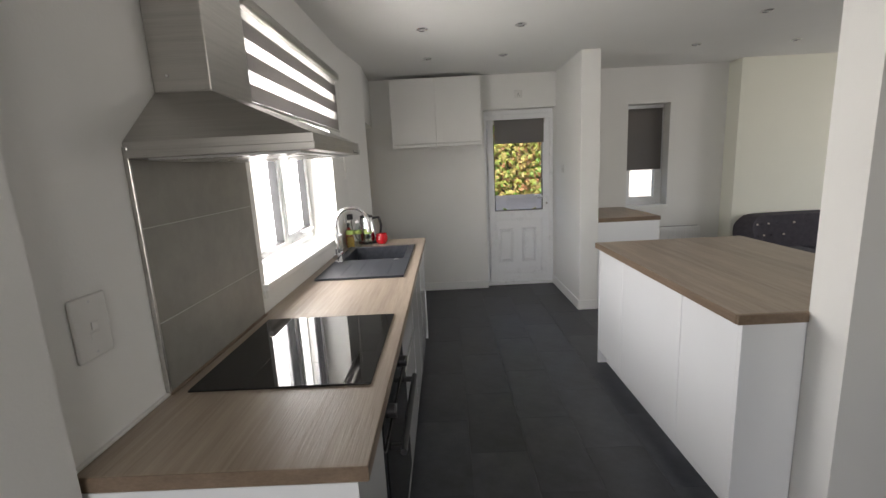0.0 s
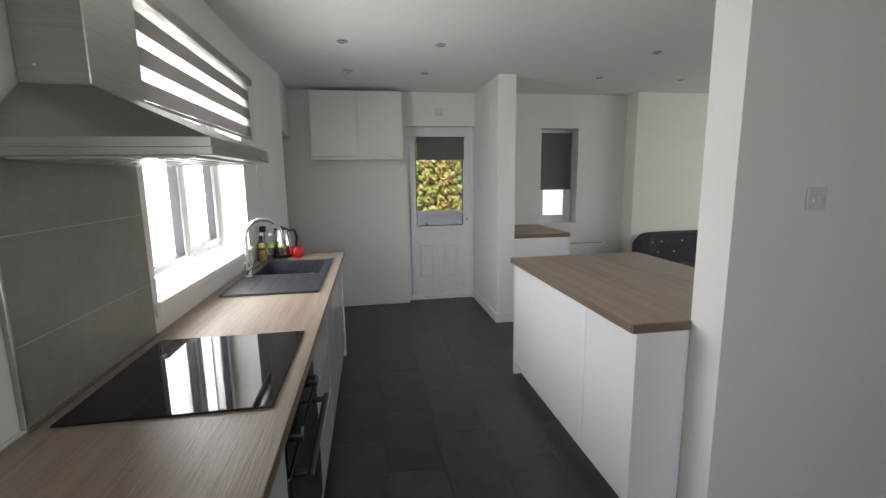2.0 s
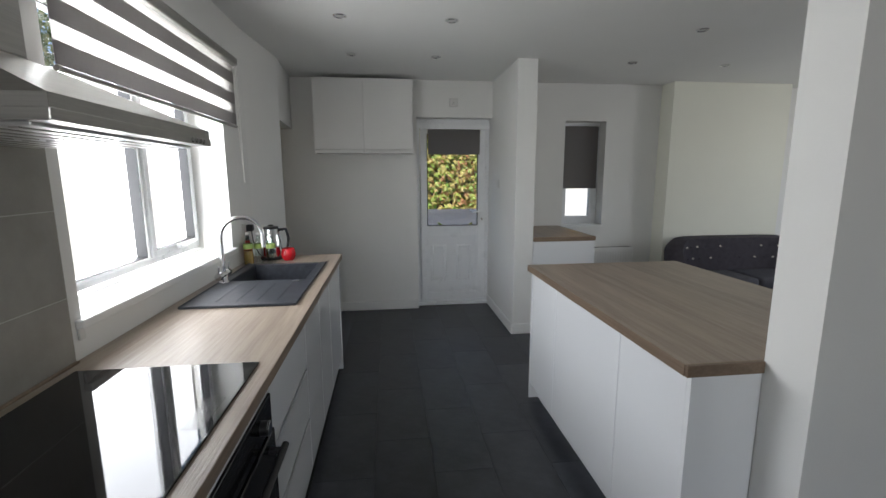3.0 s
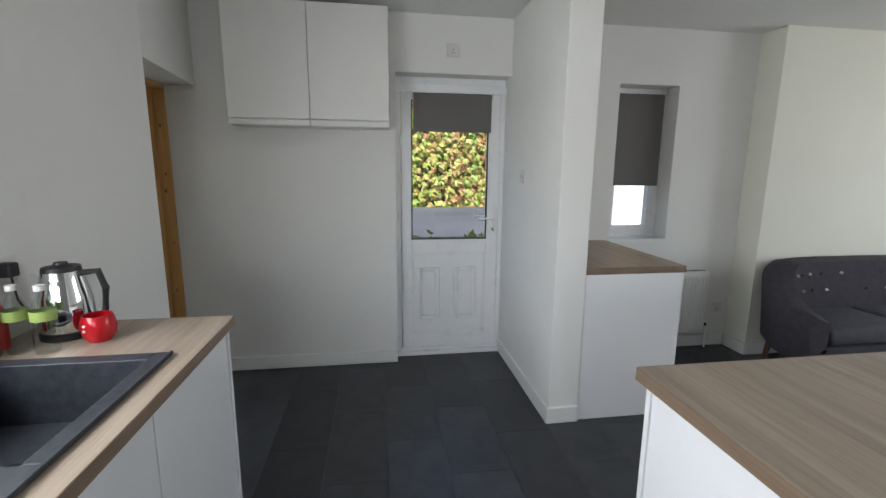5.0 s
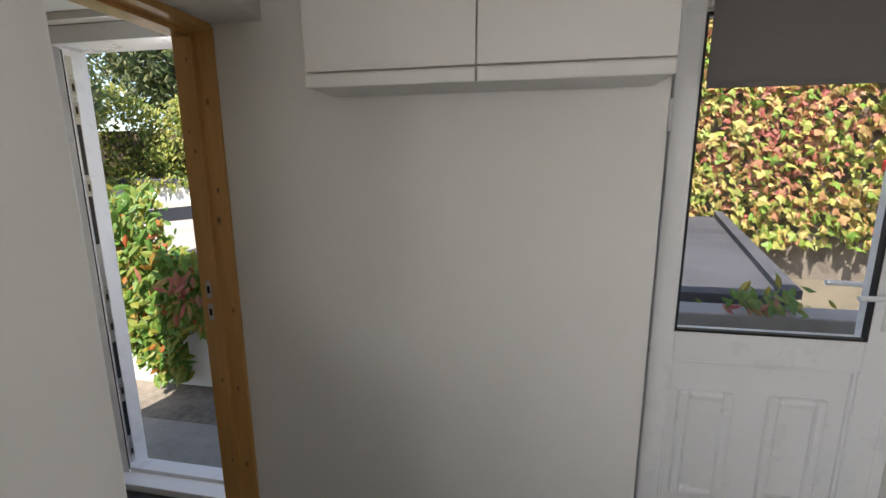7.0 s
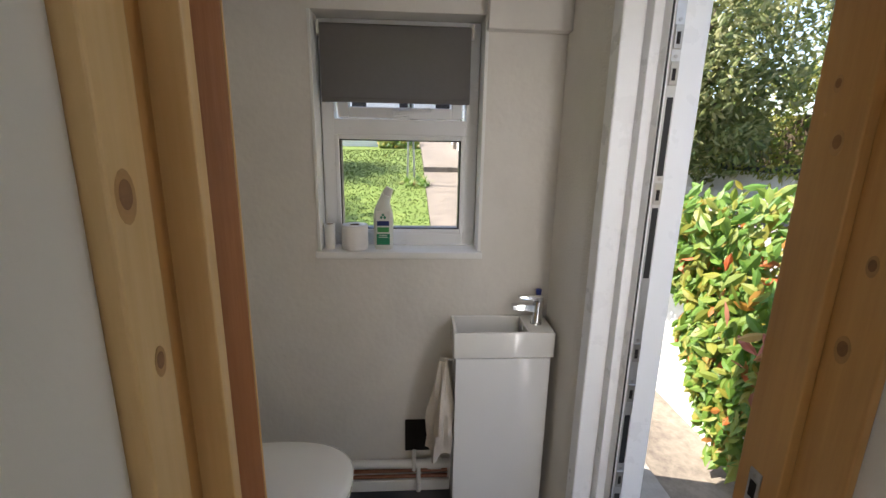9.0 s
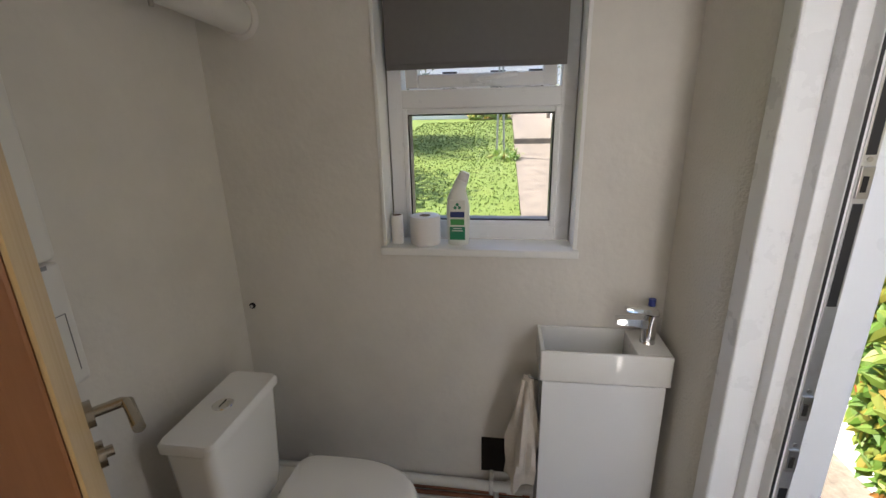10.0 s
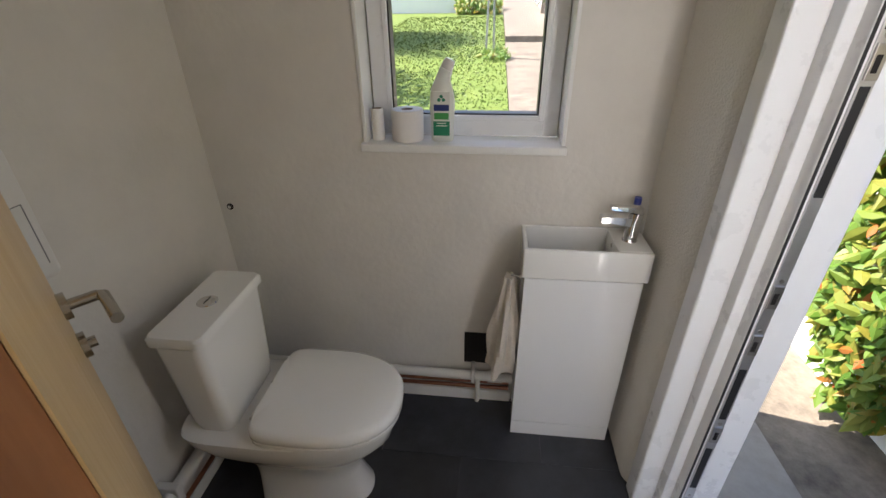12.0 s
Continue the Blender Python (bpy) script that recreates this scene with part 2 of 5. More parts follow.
def blind_sheer_mat():
    m = bpy.data.materials.new("sheer_blind_voile")
    m.use_nodes = True
    N, L = m.node_tree.nodes, m.node_tree.links
    b = N["Principled BSDF"]
    b.inputs["Base Color"].default_value = (0.8, 0.78, 0.74, 1)
    b.inputs["Roughness"].default_value = 0.9
    tr = N.new("ShaderNodeBsdfTransparent")
    tl = N.new("ShaderNodeBsdfTranslucent")
    tl.inputs["Color"].default_value = (0.8, 0.79, 0.76, 1)
    m1, m2 = N.new("ShaderNodeMixShader"), N.new("ShaderNodeMixShader")
    m1.inputs[0].default_value, m2.inputs[0].default_value = 0.6, 0.5
    L.new(b.outputs[0], m1.inputs[1])
    L.new(tl.outputs[0], m1.inputs[2])
    L.new(m1.outputs[0], m2.inputs[1])
    L.new(tr.outputs[0], m2.inputs[2])
    L.new(m2.outputs[0], N["Material Output"].inputs["Surface"])
    return m


M_SHEER = blind_sheer_mat()


def roller_fabric():
    """Grey blind cloth that lets a little daylight through."""
    N, L = M_BLIND.node_tree.nodes, M_BLIND.node_tree.links
    tl = N.new("ShaderNodeBsdfTranslucent")
    tl.inputs["Color"].default_value = (0.36, 0.345, 0.34, 1)
    mx = N.new("ShaderNodeMixShader")
    mx.inputs[0].default_value = 0.4
    L.new(N["Principled BSDF"].outputs[0], mx.inputs[1])
    L.new(tl.outputs[0], mx.inputs[2])
    L.new(mx.outputs[0], N["Material Output"].inputs["Surface"])


roller_fabric()


# ---- building helpers ----
def base_of(ob):
    v = Vector((0, 0, 0))
    while ob:
        v += ob.location
        ob = ob.parent
    return v


def part(name, bm, material, parent=None, label="", smooth=False, category="", kind="", group=""):
    """One mesh object from a bmesh in world metres, under a thing or a part."""
    if parent:
        bmesh.ops.translate(bm, verts=bm.verts, vec=-base_of(parent))
    me = bpy.data.meshes.new(name)
    bm.to_mesh(me)
    bm.free()
    for mm in (material if isinstance(material, (list, tuple)) else [material]):
        me.materials.append(mm)
    if smooth:
        for p in me.polygons:
            p.use_smooth = True
        me.set_sharp_from_angle(angle=radians(40))
    ob = new(name, me)
    ob.parent = parent
    return tagged(ob, label, category, group, kind)


def thing(name, x, y, z, label, category, group="", kind=""):
    ob = new(name)
    ob.location = (x, y, z)
    ob.empty_display_size = 0.05
    return tagged(ob, label, category, group, kind)


def B(x0, x1, y0, y1, z0, z1, bevel=0.0, bm=None, seg=2):
    """A block between those bounds, added to bm."""
    t = bmesh.new()
    bmesh.ops.create_cube(t, size=1, matrix=Matrix.LocRotScale(((x0 + x1) / 2, (y0 + y1) / 2, (z0 + z1) / 2), None, (abs(x1 - x0), abs(y1 - y0), abs(z1 - z0))))
    if bevel:
        bmesh.ops.bevel(t, geom=t.edges[:], offset=bevel, segments=seg, affect="EDGES", profile=0.5)
    return join(bm, t)


def join(bm, t):
    if bm is None:
        return t
    me = bpy.data.meshes.new("tmp")
    t.to_mesh(me)
    t.free()
    bm.from_mesh(me)
    bpy.data.meshes.remove(me)
    return bm


def C(a, b, r, r2=None, bm=None, seg=20):
    """A round bar from a to b."""
    a, b = Vector(a), Vector(b)
    t = bmesh.new()
    bmesh.ops.create_cone(t, cap_ends=True, segments=seg, radius1=r, radius2=r if r2 is None else r2, depth=(b - a).length,
                          matrix=Matrix.Translation((a + b) / 2) @ (b - a).to_track_quat("Z", "Y").to_matrix().to_4x4())
    return join(bm, t)


def tube(points, r, bm=None, seg=12):
    """A bent round pipe along points."""
    t = bmesh.new()
    pts = [Vector(p) for p in points]
    rings = []
    up = Vector((0.13, 0.29, 0.95)).normalized()
    for i, p in enumerate(pts):
        d = (pts[min(i + 1, len(pts) - 1)] - pts[max(i - 1, 0)]).normalized()
        s = d.cross(up).normalized()
        u = s.cross(d).normalized()
        rings.append([t.verts.new(p + r * (s * math.cos(2 * math.pi * k / seg) + u * math.sin(2 * math.pi * k / seg))) for k in range(seg)])
    for a, b in zip(rings, rings[1:]):
        for k in range(seg):
            t.faces.new((a[k], a[(k + 1) % seg], b[(k + 1) % seg], b[k]))
    t.faces.new(rings[0][::-1])
    t.faces.new(rings[-1])
    bmesh.ops.recalc_face_normals(t, faces=t.faces[:])
    return join(bm, t)


def lathe(profile, x, y, z, bm=None, seg=32):
    """A turned body about an upright axis; profile of (radius, height)."""
    t = bmesh.new()
    rings = []
    for r, h in profile:
        if r < 1e-5:
            rings.append([t.verts.new((x, y, z + h))])
        else:
            rings.append([t.verts.new((x + r * math.cos(2 * math.pi * k / seg), y + r * math.sin(2 * math.pi * k / seg), z + h)) for k in range(seg)])
    for a, b in zip(rings, rings[1:]):
        for k in range(seg):
            j = (k + 1) % seg
            if len(a) == 1 and len(b) > 1:
                t.faces.new((a[0], b[k], b[j]))
            elif len(b) == 1 and len(a) > 1:
                t.faces.new((a[k], a[j], b[0]))
            elif len(a) > 1:
                t.faces.new((a[k], a[j], b[j], b[k]))
    bmesh.ops.recalc_face_normals(t, faces=t.faces[:])
    return join(bm, t)


def loft(sections, bm=None, caps=True):
    """A skin over closed sections, each a list of as many points."""
    t = bmesh.new()
    rings = [[t.verts.new(p) for p in s] for s in sections]
    n = len(rings[0])
    for a, b in zip(rings, rings[1:]):
        for k in range(n):
            t.faces.new((a[k], a[(k + 1) % n], b[(k + 1) % n], b[k]))
    if caps:
        t.faces.new(rings[0][::-1])
        t.faces.new(rings[-1])
    bmesh.ops.recalc_face_normals(t, faces=t.faces[:])
    return join(bm, t)


def spin(bm, cx, cy, deg):
    bmesh.ops.rotate(bm, verts=bm.verts, cent=(cx, cy, 0), matrix=Matrix.Rotation(radians(deg), 3, "Z"))
    return bm


def structure(name, bm, material, label, category="wall"):
    return part(name, bm, material, None, label, category=category, kind="structure")


def words(text, size, m, material, parent, name="lettering"):
    """Lettering from the built-in font, made a mesh."""
    cu = bpy.data.curves.new(name, "FONT")
    cu.body, cu.size, cu.align_x, cu.align_y, cu.extrude = text, size, "CENTER", "CENTER", 0.0003
    tmp = bpy.data.objects.new("tmp_text", cu)
    scene.collection.objects.link(tmp)
    dg = bpy.context.evaluated_depsgraph_get()
    me = bpy.data.meshes.new_from_object(tmp.evaluated_get(dg))
    bpy.data.objects.remove(tmp)
    bm = bmesh.new()
    bm.from_mesh(me)
    bpy.data.meshes.remove(me)
    bmesh.ops.transform(bm, matrix=m, verts=bm.verts)
    return part(name, bm, material, parent)


# ---- plan ----
XL, XLO = -0.71, -0.90          # kitchen's left wall, inner and WC side of the opening
YE, YEO = 5.275, 5.53           # end wall
ZC = 2.49                       # ceiling
XR = 6.15                       # far wall of the lounge
YB = -2.05                      # wall behind
WX, WY, WZ = -2.16, 3.785, 2.06 # WC window wall, side wall, ceiling
XP = -1.03                      # WC face of the partition


# ---- large structure ----
bm = B(XLO - 0.12, XR, YB, 5.40, -0.14, -0.004)
B(WX, XLO - 0.12, WY, 5.40, -0.14, -0.004, bm=bm)
FLOOR = structure("floor", bm, M_GROUT, "dark slate-effect vinyl tile floor", "floor")

structure("ceiling", B(XLO - 0.12, XR + 0.2, YB - 0.2, YEO, ZC, ZC + 0.08), M_CEIL, "plain white painted kitchen ceiling", "ceiling")
structure("ceiling_wc", B(-1.005, -0.865, WY - 0.15, 5.27, WZ, WZ + 0.12, bm=B(WX - 0.22, -1.005, WY - 0.15, YEO, WZ, WZ + 0.12)), M_CEIL, "low white painted ceiling of the small toilet room", "ceiling")

# left wall with the kitchen window and the opening to the WC
WY0, WY1, WZ0, WZ1 = 1.93, 3.335, 1.02, 2.13
bm = B(-1.02, XL, YB, WY0, -0.1, ZC)
B(-1.02, XL, WY1, 3.64, -0.1, ZC, bm=bm)
B(-0.86, XL, 3.64, 4.485, -0.1, ZC, bm=bm)
B(-1.02, XL, WY0, WY1, -0.1, WZ0, bm=bm)
B(-1.02, XL, WY0, WY1, WZ1, ZC, bm=bm)
B(-1.02, XL, 4.485, YE, 1.975, ZC, bm=bm)
structure("wall_left", bm, M_WALL, "white plastered kitchen wall with a deep window opening")
def upright(corners, z0, z1):
    return loft([[(x, y, z) for x, y in corners] for z in (z0, z1)])


structure("wall_splay", upright([(XL, 3.77), (-0.645, 4.515), (-0.766, 4.508), (-0.766, 4.485), (XL, 4.485)], 0, 1.975), M_WALL, "white plastered wall end beside the pine lining")
structure("wall_lintel", upright([(XL, 3.77), (-0.645, 4.515), (-0.70, YE), (XL, YE)], 1.975, ZC), M_WALL, "white plastered lintel over the opening")
structure("wall_nib", B(XL, XL + 0.045, YB, 0.832, 0, ZC), M_WALL, "white plastered nib beside the kitchen worktop")

# end wall with the glazed door and the narrow window
DX0, DX1, DZ = 0.592, 1.42, 2.11
SX0, SX1, SZ0, SZ1 = 2.252, 2.735, 0.92, 2.09
bm = B(-1.00, DX0, YE, YEO, -0.1, ZC)
B(DX0, DX1, YE, YEO, DZ, ZC, bm=bm)
B(DX1, SX0, YE, YEO, -0.1, ZC, bm=bm)
B(SX0, SX1, YE, YEO, -0.1, SZ0, bm=bm)
B(SX0, SX1, YE, YEO, SZ1, ZC, bm=bm)
B(SX1, XR + 0.2, YE, YEO, -0.1, ZC, bm=bm)
structure("wall_end", bm, M_WALL, "white plastered end wall with a glazed door")
structure("wall_pier", B(1.42, 1.60, 4.325, YE, 0, ZC, 0.004), M_WALL, "short white plastered dividing wall beside the back door")
structure("wall_chimney_breast", B(3.37, 4.79, 5.05, YE, 0, ZC, 0.004), M_CREAM, "cream painted chimney breast behind the sofa")
bm = B(1.44, XR, 1.44, 1.605, 0, ZC)
structure("wall_stub", bm, M_WALL, "white plastered wall between kitchen and hall")
LY0, LY1 = 2.1, 4.1
bm = B(XR, XR + 0.2, YB, LY0, 0, ZC)
B(XR, XR + 0.2, LY1, YEO, 0, ZC, bm=bm)
B(XR, XR + 0.2, LY0, LY1, 0, 0.8, bm=bm)
B(XR, XR + 0.2, LY0, LY1, 2.2, ZC, bm=bm)
structure("wall_right", bm, M_WALL, "white plastered lounge wall with an added unseen window")
bm = B(-1.02, -0.66, YB - 0.2, YB, 0, ZC)
B(0.66, XR + 0.2, YB - 0.2, YB, 0, ZC, bm=bm)
B(-0.66, 0.66, YB - 0.2, YB, 0, 0.85, bm=bm)
B(-0.66, 0.66, YB - 0.2, YB, 2.15, ZC, bm=bm)
structure("wall_back", bm, M_WALL, "plain white unseen wall behind the kitchen, with an added window")

# WC walls
bm = B(WX - 0.22, WX, WY - 0.145, 4.36, -0.3, WZ)
B(WX - 0.22, WX, 4.985, YEO, -0.3, WZ, bm=bm)
B(WX - 0.22, WX, 4.36, 4.985, -0.3, 1.105, bm=bm)
B(WX - 0.22, WX, 4.36, 4.985, 1.985, WZ, bm=bm)
structure("wall_wc_window", bm, M_WCWALL, "old off-white plastered toilet wall with a small window")
structure("wall_wc_side", B(WX, -0.86, WY - 0.145, WY, -0.3, WZ), M_WCWALL, "off-white plastered side wall of the toilet room")
bm = B(WX, -1.80, 5.285, YEO, -0.3, WZ, 0.0)
bmesh.ops.bevel(bm, geom=[e for e in bm.edges if all(v.co.x > -1.81 and v.co.y < 5.3 for v in e.verts)], offset=0.05, segments=5, affect="EDGES", profile=0.5)
part("wall_wc_outer", bm, M_ROUGH, None, "roughcast off-white wall beside the garden door", True, "wall", "structure")
structure("wall_wc_lintel", B(-1.80, -1.002, 5.29, YEO, 2.032, WZ), M_WCWALL, "white lintel over the garden door")
structure("boxing_wc", B(WX, WX + 0.05, 4.985, 5.285, 1.93, WZ, 0.004), M_WCWALL, "painted ledge above the small window", "trim")


# skirting
def skirting(name, x0, x1, y0, y1, h=0.1, m=M_TRIM):
    return structure(name, B(x0, x1, y0, y1, 0, h, 0.006), m, "white painted skirting board", "skirting")


skirting("baseboard_1", -0.885, DX0, YE - 0.016, YE)
skirting("baseboard_2", 1.404, 1.42, 4.325, 5.39)
skirting("baseboard_3", 1.404, 1.60, 4.309, 4.325)
skirting("baseboard_4", 2.25, 3.354, YE - 0.016, YE)
skirting("baseboard_5", 3.354, 3.37, 5.034, YE - 0.016)
skirting("baseboard_6", 3.37, 4.79, 5.034, 5.05)
skirting("baseboard_7", 4.79, XR, YE - 0.016, YE)
skirting("baseboard_8", XR - 0.016, XR, 1.61, YE - 0.02)
skirting("baseboard_9", 1.424, XR, 1.424, 1.44)
skirting("baseboard_10", 1.424, 1.44, 1.44, 1.595)

# ---- windows and doors of the setting ----
def ring(x, y0, y1, z0, z1, w, d, bm=None, bev=0.004):
    """A frame in the plane x, of bar width w and depth d."""
    bm = B(x - d / 2, x + d / 2, y0, y0 + w, z0, z1, bev, bm)
    B(x - d / 2, x + d / 2, y1 - w, y1, z0, z1, bev, bm)
    B(x - d / 2, x + d / 2, y0 + w, y1 - w, z0, z0 + w, bev, bm)
    return B(x - d / 2, x + d / 2, y0 + w, y1 - w, z1 - w, z1, bev, bm)


def ring_y(y, x0, x1, z0, z1, w, d, bm=None, bev=0.004, wb=None):
    wb = w if wb is None else wb
    bm = B(x0, x0 + w, y - d / 2, y + d / 2, z0, z1, bev, bm)
    B(x1 - w, x1, y - d / 2, y + d / 2, z0, z1, bev, bm)
    B(x0 + w, x1 - w, y - d / 2, y + d / 2, z0, z0 + wb, bev, bm)
    return B(x0 + w, x1 - w, y - d / 2, y + d / 2, z1 - w, z1, bev, bm)


def pane(bm, parent):
    ob = part("pane", bm, M_GLASS, parent)
    ob.visible_shadow = False
    return ob


def window_handle(parent, x, y, z, ax):
    """A white lever on a small back plate."""
    bm = B(x - 0.012, x + 0.012, y - 0.035, y + 0.03, z - 0.012, z + 0.012, 0.005)
    bm = tube([(x + 0.01, y - 0.01, z), (x + 0.035, y - 0.012, z), (x + 0.042, y + 0.03, z + 0.006), (x + 0.04, y + 0.11, z + 0.014)], 0.008, bm)
    part("handle", bm, ax, parent, "white window lever", True)


# kitchen window
win = thing("window_1", -0.94, 2.63, WZ0, "white upvc kitchen casement window above the sink", "window", kind="structure")
bm = ring(-0.945, WY0, WY1, WZ0 + 0.03, WZ1, 0.032, 0.07)
B(-0.98, -0.91, 2.735, 2.768, WZ0 + 0.062, WZ1 - 0.032, 0.004, bm)
part("window_frame", bm, M_UPVC, win)
for a, b, w in ((WY0 + 0.032, 2.735, 0.012), (2.768, WY1 - 0.032, 0.038)):
    s = part("sash" if w > 0.02 else "glazing_bead", ring(-0.925, a, b, WZ0 + 0.062, WZ1 - 0.032, w, 0.06), M_UPVC, win)
    part("gasket", ring(-0.925, a + w - 0.002, b - w + 0.002, WZ0 + 0.06 + w, WZ1 - 0.03 - w, 0.006, 0.05, bev=0), M_BLACK, s, "thin dark gasket")
    pane(B(-0.937, -0.925, a + w, b - w, WZ0 + 0.062 + w, WZ1 - 0.032 - w), s)
window_handle(win, -0.89, 3.05, WZ0 + 0.085, M_UPVC)
structure("window_sill_1", B(-0.91, -0.685, WY0 - 0.03, WY1 + 0.03, WZ0 - 0.012, WZ0 + 0.018, 0.005), M_TRIM, "white glossy kitchen window sill", "window sill")

# WC window
win = thing("window_2", -2.3, 4.67, 1.105, "small white upvc toilet window with a top vent", "window", kind="structure")
bm = ring(-2.30, 4.365, 4.980, 1.119, 1.983, 0.05, 0.07)
B(-2.335, -2.265, 4.412, 4.933, 1.565, 1.625, 0.004, bm)
part("window_frame", bm, M_UPVC, win)
s = part("vent_sash", ring(-2.285, 4.43, 4.915, 1.628, 1.935, 0.042, 0.06), M_UPVC, win)
pane(B(-2.297, -2.285, 4.472, 4.873, 1.67, 1.893), s)
s = part("glazing_bead", ring(-2.295, 4.412, 4.933, 1.168, 1.565, 0.018, 0.07), M_UPVC, win)
part("gasket", ring(-2.295, 4.43, 4.915, 1.186, 1.547, 0.005, 0.05, bev=0), M_BLACK, s, "thin dark gasket")
pane(B(-2.302, -2.29, 4.432, 4.913, 1.188, 1.545), s)
window_handle(win, -2.25, 4.68, 1.648, M_UPVC)
structure("window_sill_2", B(-2.262, -2.135, 4.345, 4.998, 1.092, 1.118, 0.004), M_TRIM, "white painted sill of the small window", "window sill")
bm = B(WX - 0.1, WX + 0.006, 4.352, 4.364, 1.118, 1.984, 0.002)
B(WX - 0.1, WX + 0.006, 4.981, 4.993, 1.118, 1.984, 0.002, bm)
structure("trim_2", bm, M_TRIM, "white painted window lining", "trim")

# narrow window by the pier
win = thing("window_3", 2.49, 5.44, SZ0, "narrow white upvc window beside the chimney breast", "window", kind="structure")
part("window_frame", ring_y(5.46, SX0, SX1, SZ0, SZ1, 0.05, 0.07), M_UPVC, win)
s = part("sash", ring_y(5.445, SX0 + 0.05, SX1 - 0.05, SZ0 + 0.05, SZ1 - 0.05, 0.045, 0.06), M_UPVC, win)
pane(B(SX0 + 0.095, SX1 - 0.095, 5.44, 5.45, SZ0 + 0.095, SZ1 - 0.095), s)
structure("window_sill_3", B(SX0 - 0.01, SX1 + 0.01, 5.262, 5.425, SZ0 - 0.02, SZ0 + 0.004, 0.004), M_TRIM, "white painted narrow window sill", "window sill")

# unseen windows added round the fill lamps of the lounge and the wall behind
win = thing("window_4", 6.29, 3.1, 0.8, "wide white upvc lounge window, added unseen round the fill lamp", "window", kind="structure")
part("window_frame", ring(6.29, LY0, LY1, 0.8, 2.2, 0.055, 0.07), M_UPVC, win)
pane(B(6.285, 6.295, LY0 + 0.055, LY1 - 0.055, 0.855, 2.145), win)
win = thing("window_5", 0, -2.19, 0.85, "white upvc window added unseen in the wall behind", "window", kind="structure")
part("window_frame", ring_y(-2.19, -0.66, 0.66, 0.85, 2.15, 0.055, 0.07), M_UPVC, win)
pane(B(-0.605, 0.605, -2.195, -2.185, 0.905, 2.095), win)

# back door
door = thing("door_1", 1.0, 5.43, 0, "white upvc half-glazed back door, closed", "door", kind="structure")
part("door_frame", ring_y(5.445, 0.594, 1.418, 0.0, 2.06, 0.038, 0.09, wb=0.055), M_UPVC, door)
part("head_filler", B(0.594, 1.418, 5.42, 5.50, 2.06, 2.112, 0.002), M_UPVC, door)
part("door_reveal_trim", B(0.594, 1.418, 5.385, 5.40, 2.0, 2.06, 0.003), M_UPVC, door)
bm = B(0.636, 0.712, 5.392, 5.45, 0.06, 2.0, 0.004)
B(1.286, 1.376, 5.392, 5.45, 0.06, 2.0, 0.004, bm)
B(0.712, 1.286, 5.392, 5.45, 1.945, 2.0, 0.004, bm)
B(0.712, 1.286, 5.392, 5.45, 0.82, 0.93, 0.004, bm)
B(0.712, 1.286, 5.392, 5.45, 0.06, 0.145, 0.004, bm)
leaf = part("door_leaf", bm, M_UPVC, door)
part("lower_panel", B(0.712, 1.286, 5.41, 5.44, 0.145, 0.82), M_UPVC, door)
part("panel_bead", ring_y(5.405, 0.712, 1.286, 0.145, 0.82, 0.012, 0.014, bev=0.003), M_UPVC, door)
for a, b in ((0.748, 0.929), (1.038, 1.218)):
    p = part("raised_panel_moulding", ring_y(5.404, a, b, 0.282, 0.705, 0.034, 0.032, bev=0.012), M_UPVC, door)
part("gasket", ring_y(5.40, 0.708, 1.29, 0.926, 1.949, 0.009, 0.02, bev=0), M_BLACK, door, "thin dark gasket")
part("glazing_bead", ring_y(5.396, 0.70, 1.298, 0.918, 1.957, 0.012, 0.012, bev=0.003), M_UPVC, door)
pane(B(0.712, 1.286, 5.425, 5.435, 0.93, 1.945), door)
bm = B(1.318, 1.346, 5.378, 5.393, 0.965, 1.185, 0.006)
pl = part("handle_plate", bm, M_UPVC, door, "white handle plate", True)
part("lever", tube([(1.332, 5.38, 1.09), (1.332, 5.345, 1.09), (1.32, 5.338, 1.09), (1.21, 5.342, 1.085)], 0.009), M_UPVC, pl, "white lever handle", True)
part("lock_cylinder", C((1.332, 5.366, 1.005), (1.332, 5.381, 1.005), 0.011), M_STEEL, pl, "steel lock cylinder", True)
part("key", B(1.330, 1.334, 5.335, 5.366, 0.99, 1.013, 0.001), M_NICKEL, pl, "small key left in the lock")
part("hinge", C((0.63, 5.388, 1.6), (0.63, 5.388, 1.7), 0.008), M_UPVC, door)
part("outer_lever", tube([(1.32, 5.46, 1.09), (1.32, 5.5, 1.09), (1.21, 5.5, 1.095)], 0.009), M_UPVC, door, "white outer lever handle", True)
part("threshold", B(0.594, 1.418, 5.36, 5.41, 0.0, 0.03, 0.004), M_UPVC, door)

# pine lining of the opening to the WC
lin = thing("door_lining", -0.95, 4.88, 0, "knotty varnished pine door lining with two steel keeps", "door frame", kind="structure")
bm = B(-0.955, -0.884, 5.262, 5.274, 0, 1.965, 0.002)
B(-1.03, -0.955, 5.248, 5.274, 0, 1.965, 0.002, bm)
jr = part("jamb", bm, M_PINE, lin)
bm = B(-0.817, -0.768, 4.4865, 4.525, 0, 1.965, 0.0025)
B(-0.870, -0.853, 4.4865, 4.5455, 0, 1.965, 0.0015, bm)
jl = part("jamb", bm, M_PINEPALE, lin, "paler pine jamb with dark knots")
# darker pine here paints the shadow in the groove
part("stop_groove", B(-0.853, -0.817, 4.4865, 4.514, 0, 1.965), M_PINE, lin, "pine groove beside the door stop, its shadow put into darker pine")
bm = B(-0.955, -0.884, 4.54, 5.262, 1.95, 1.974, 0.002)
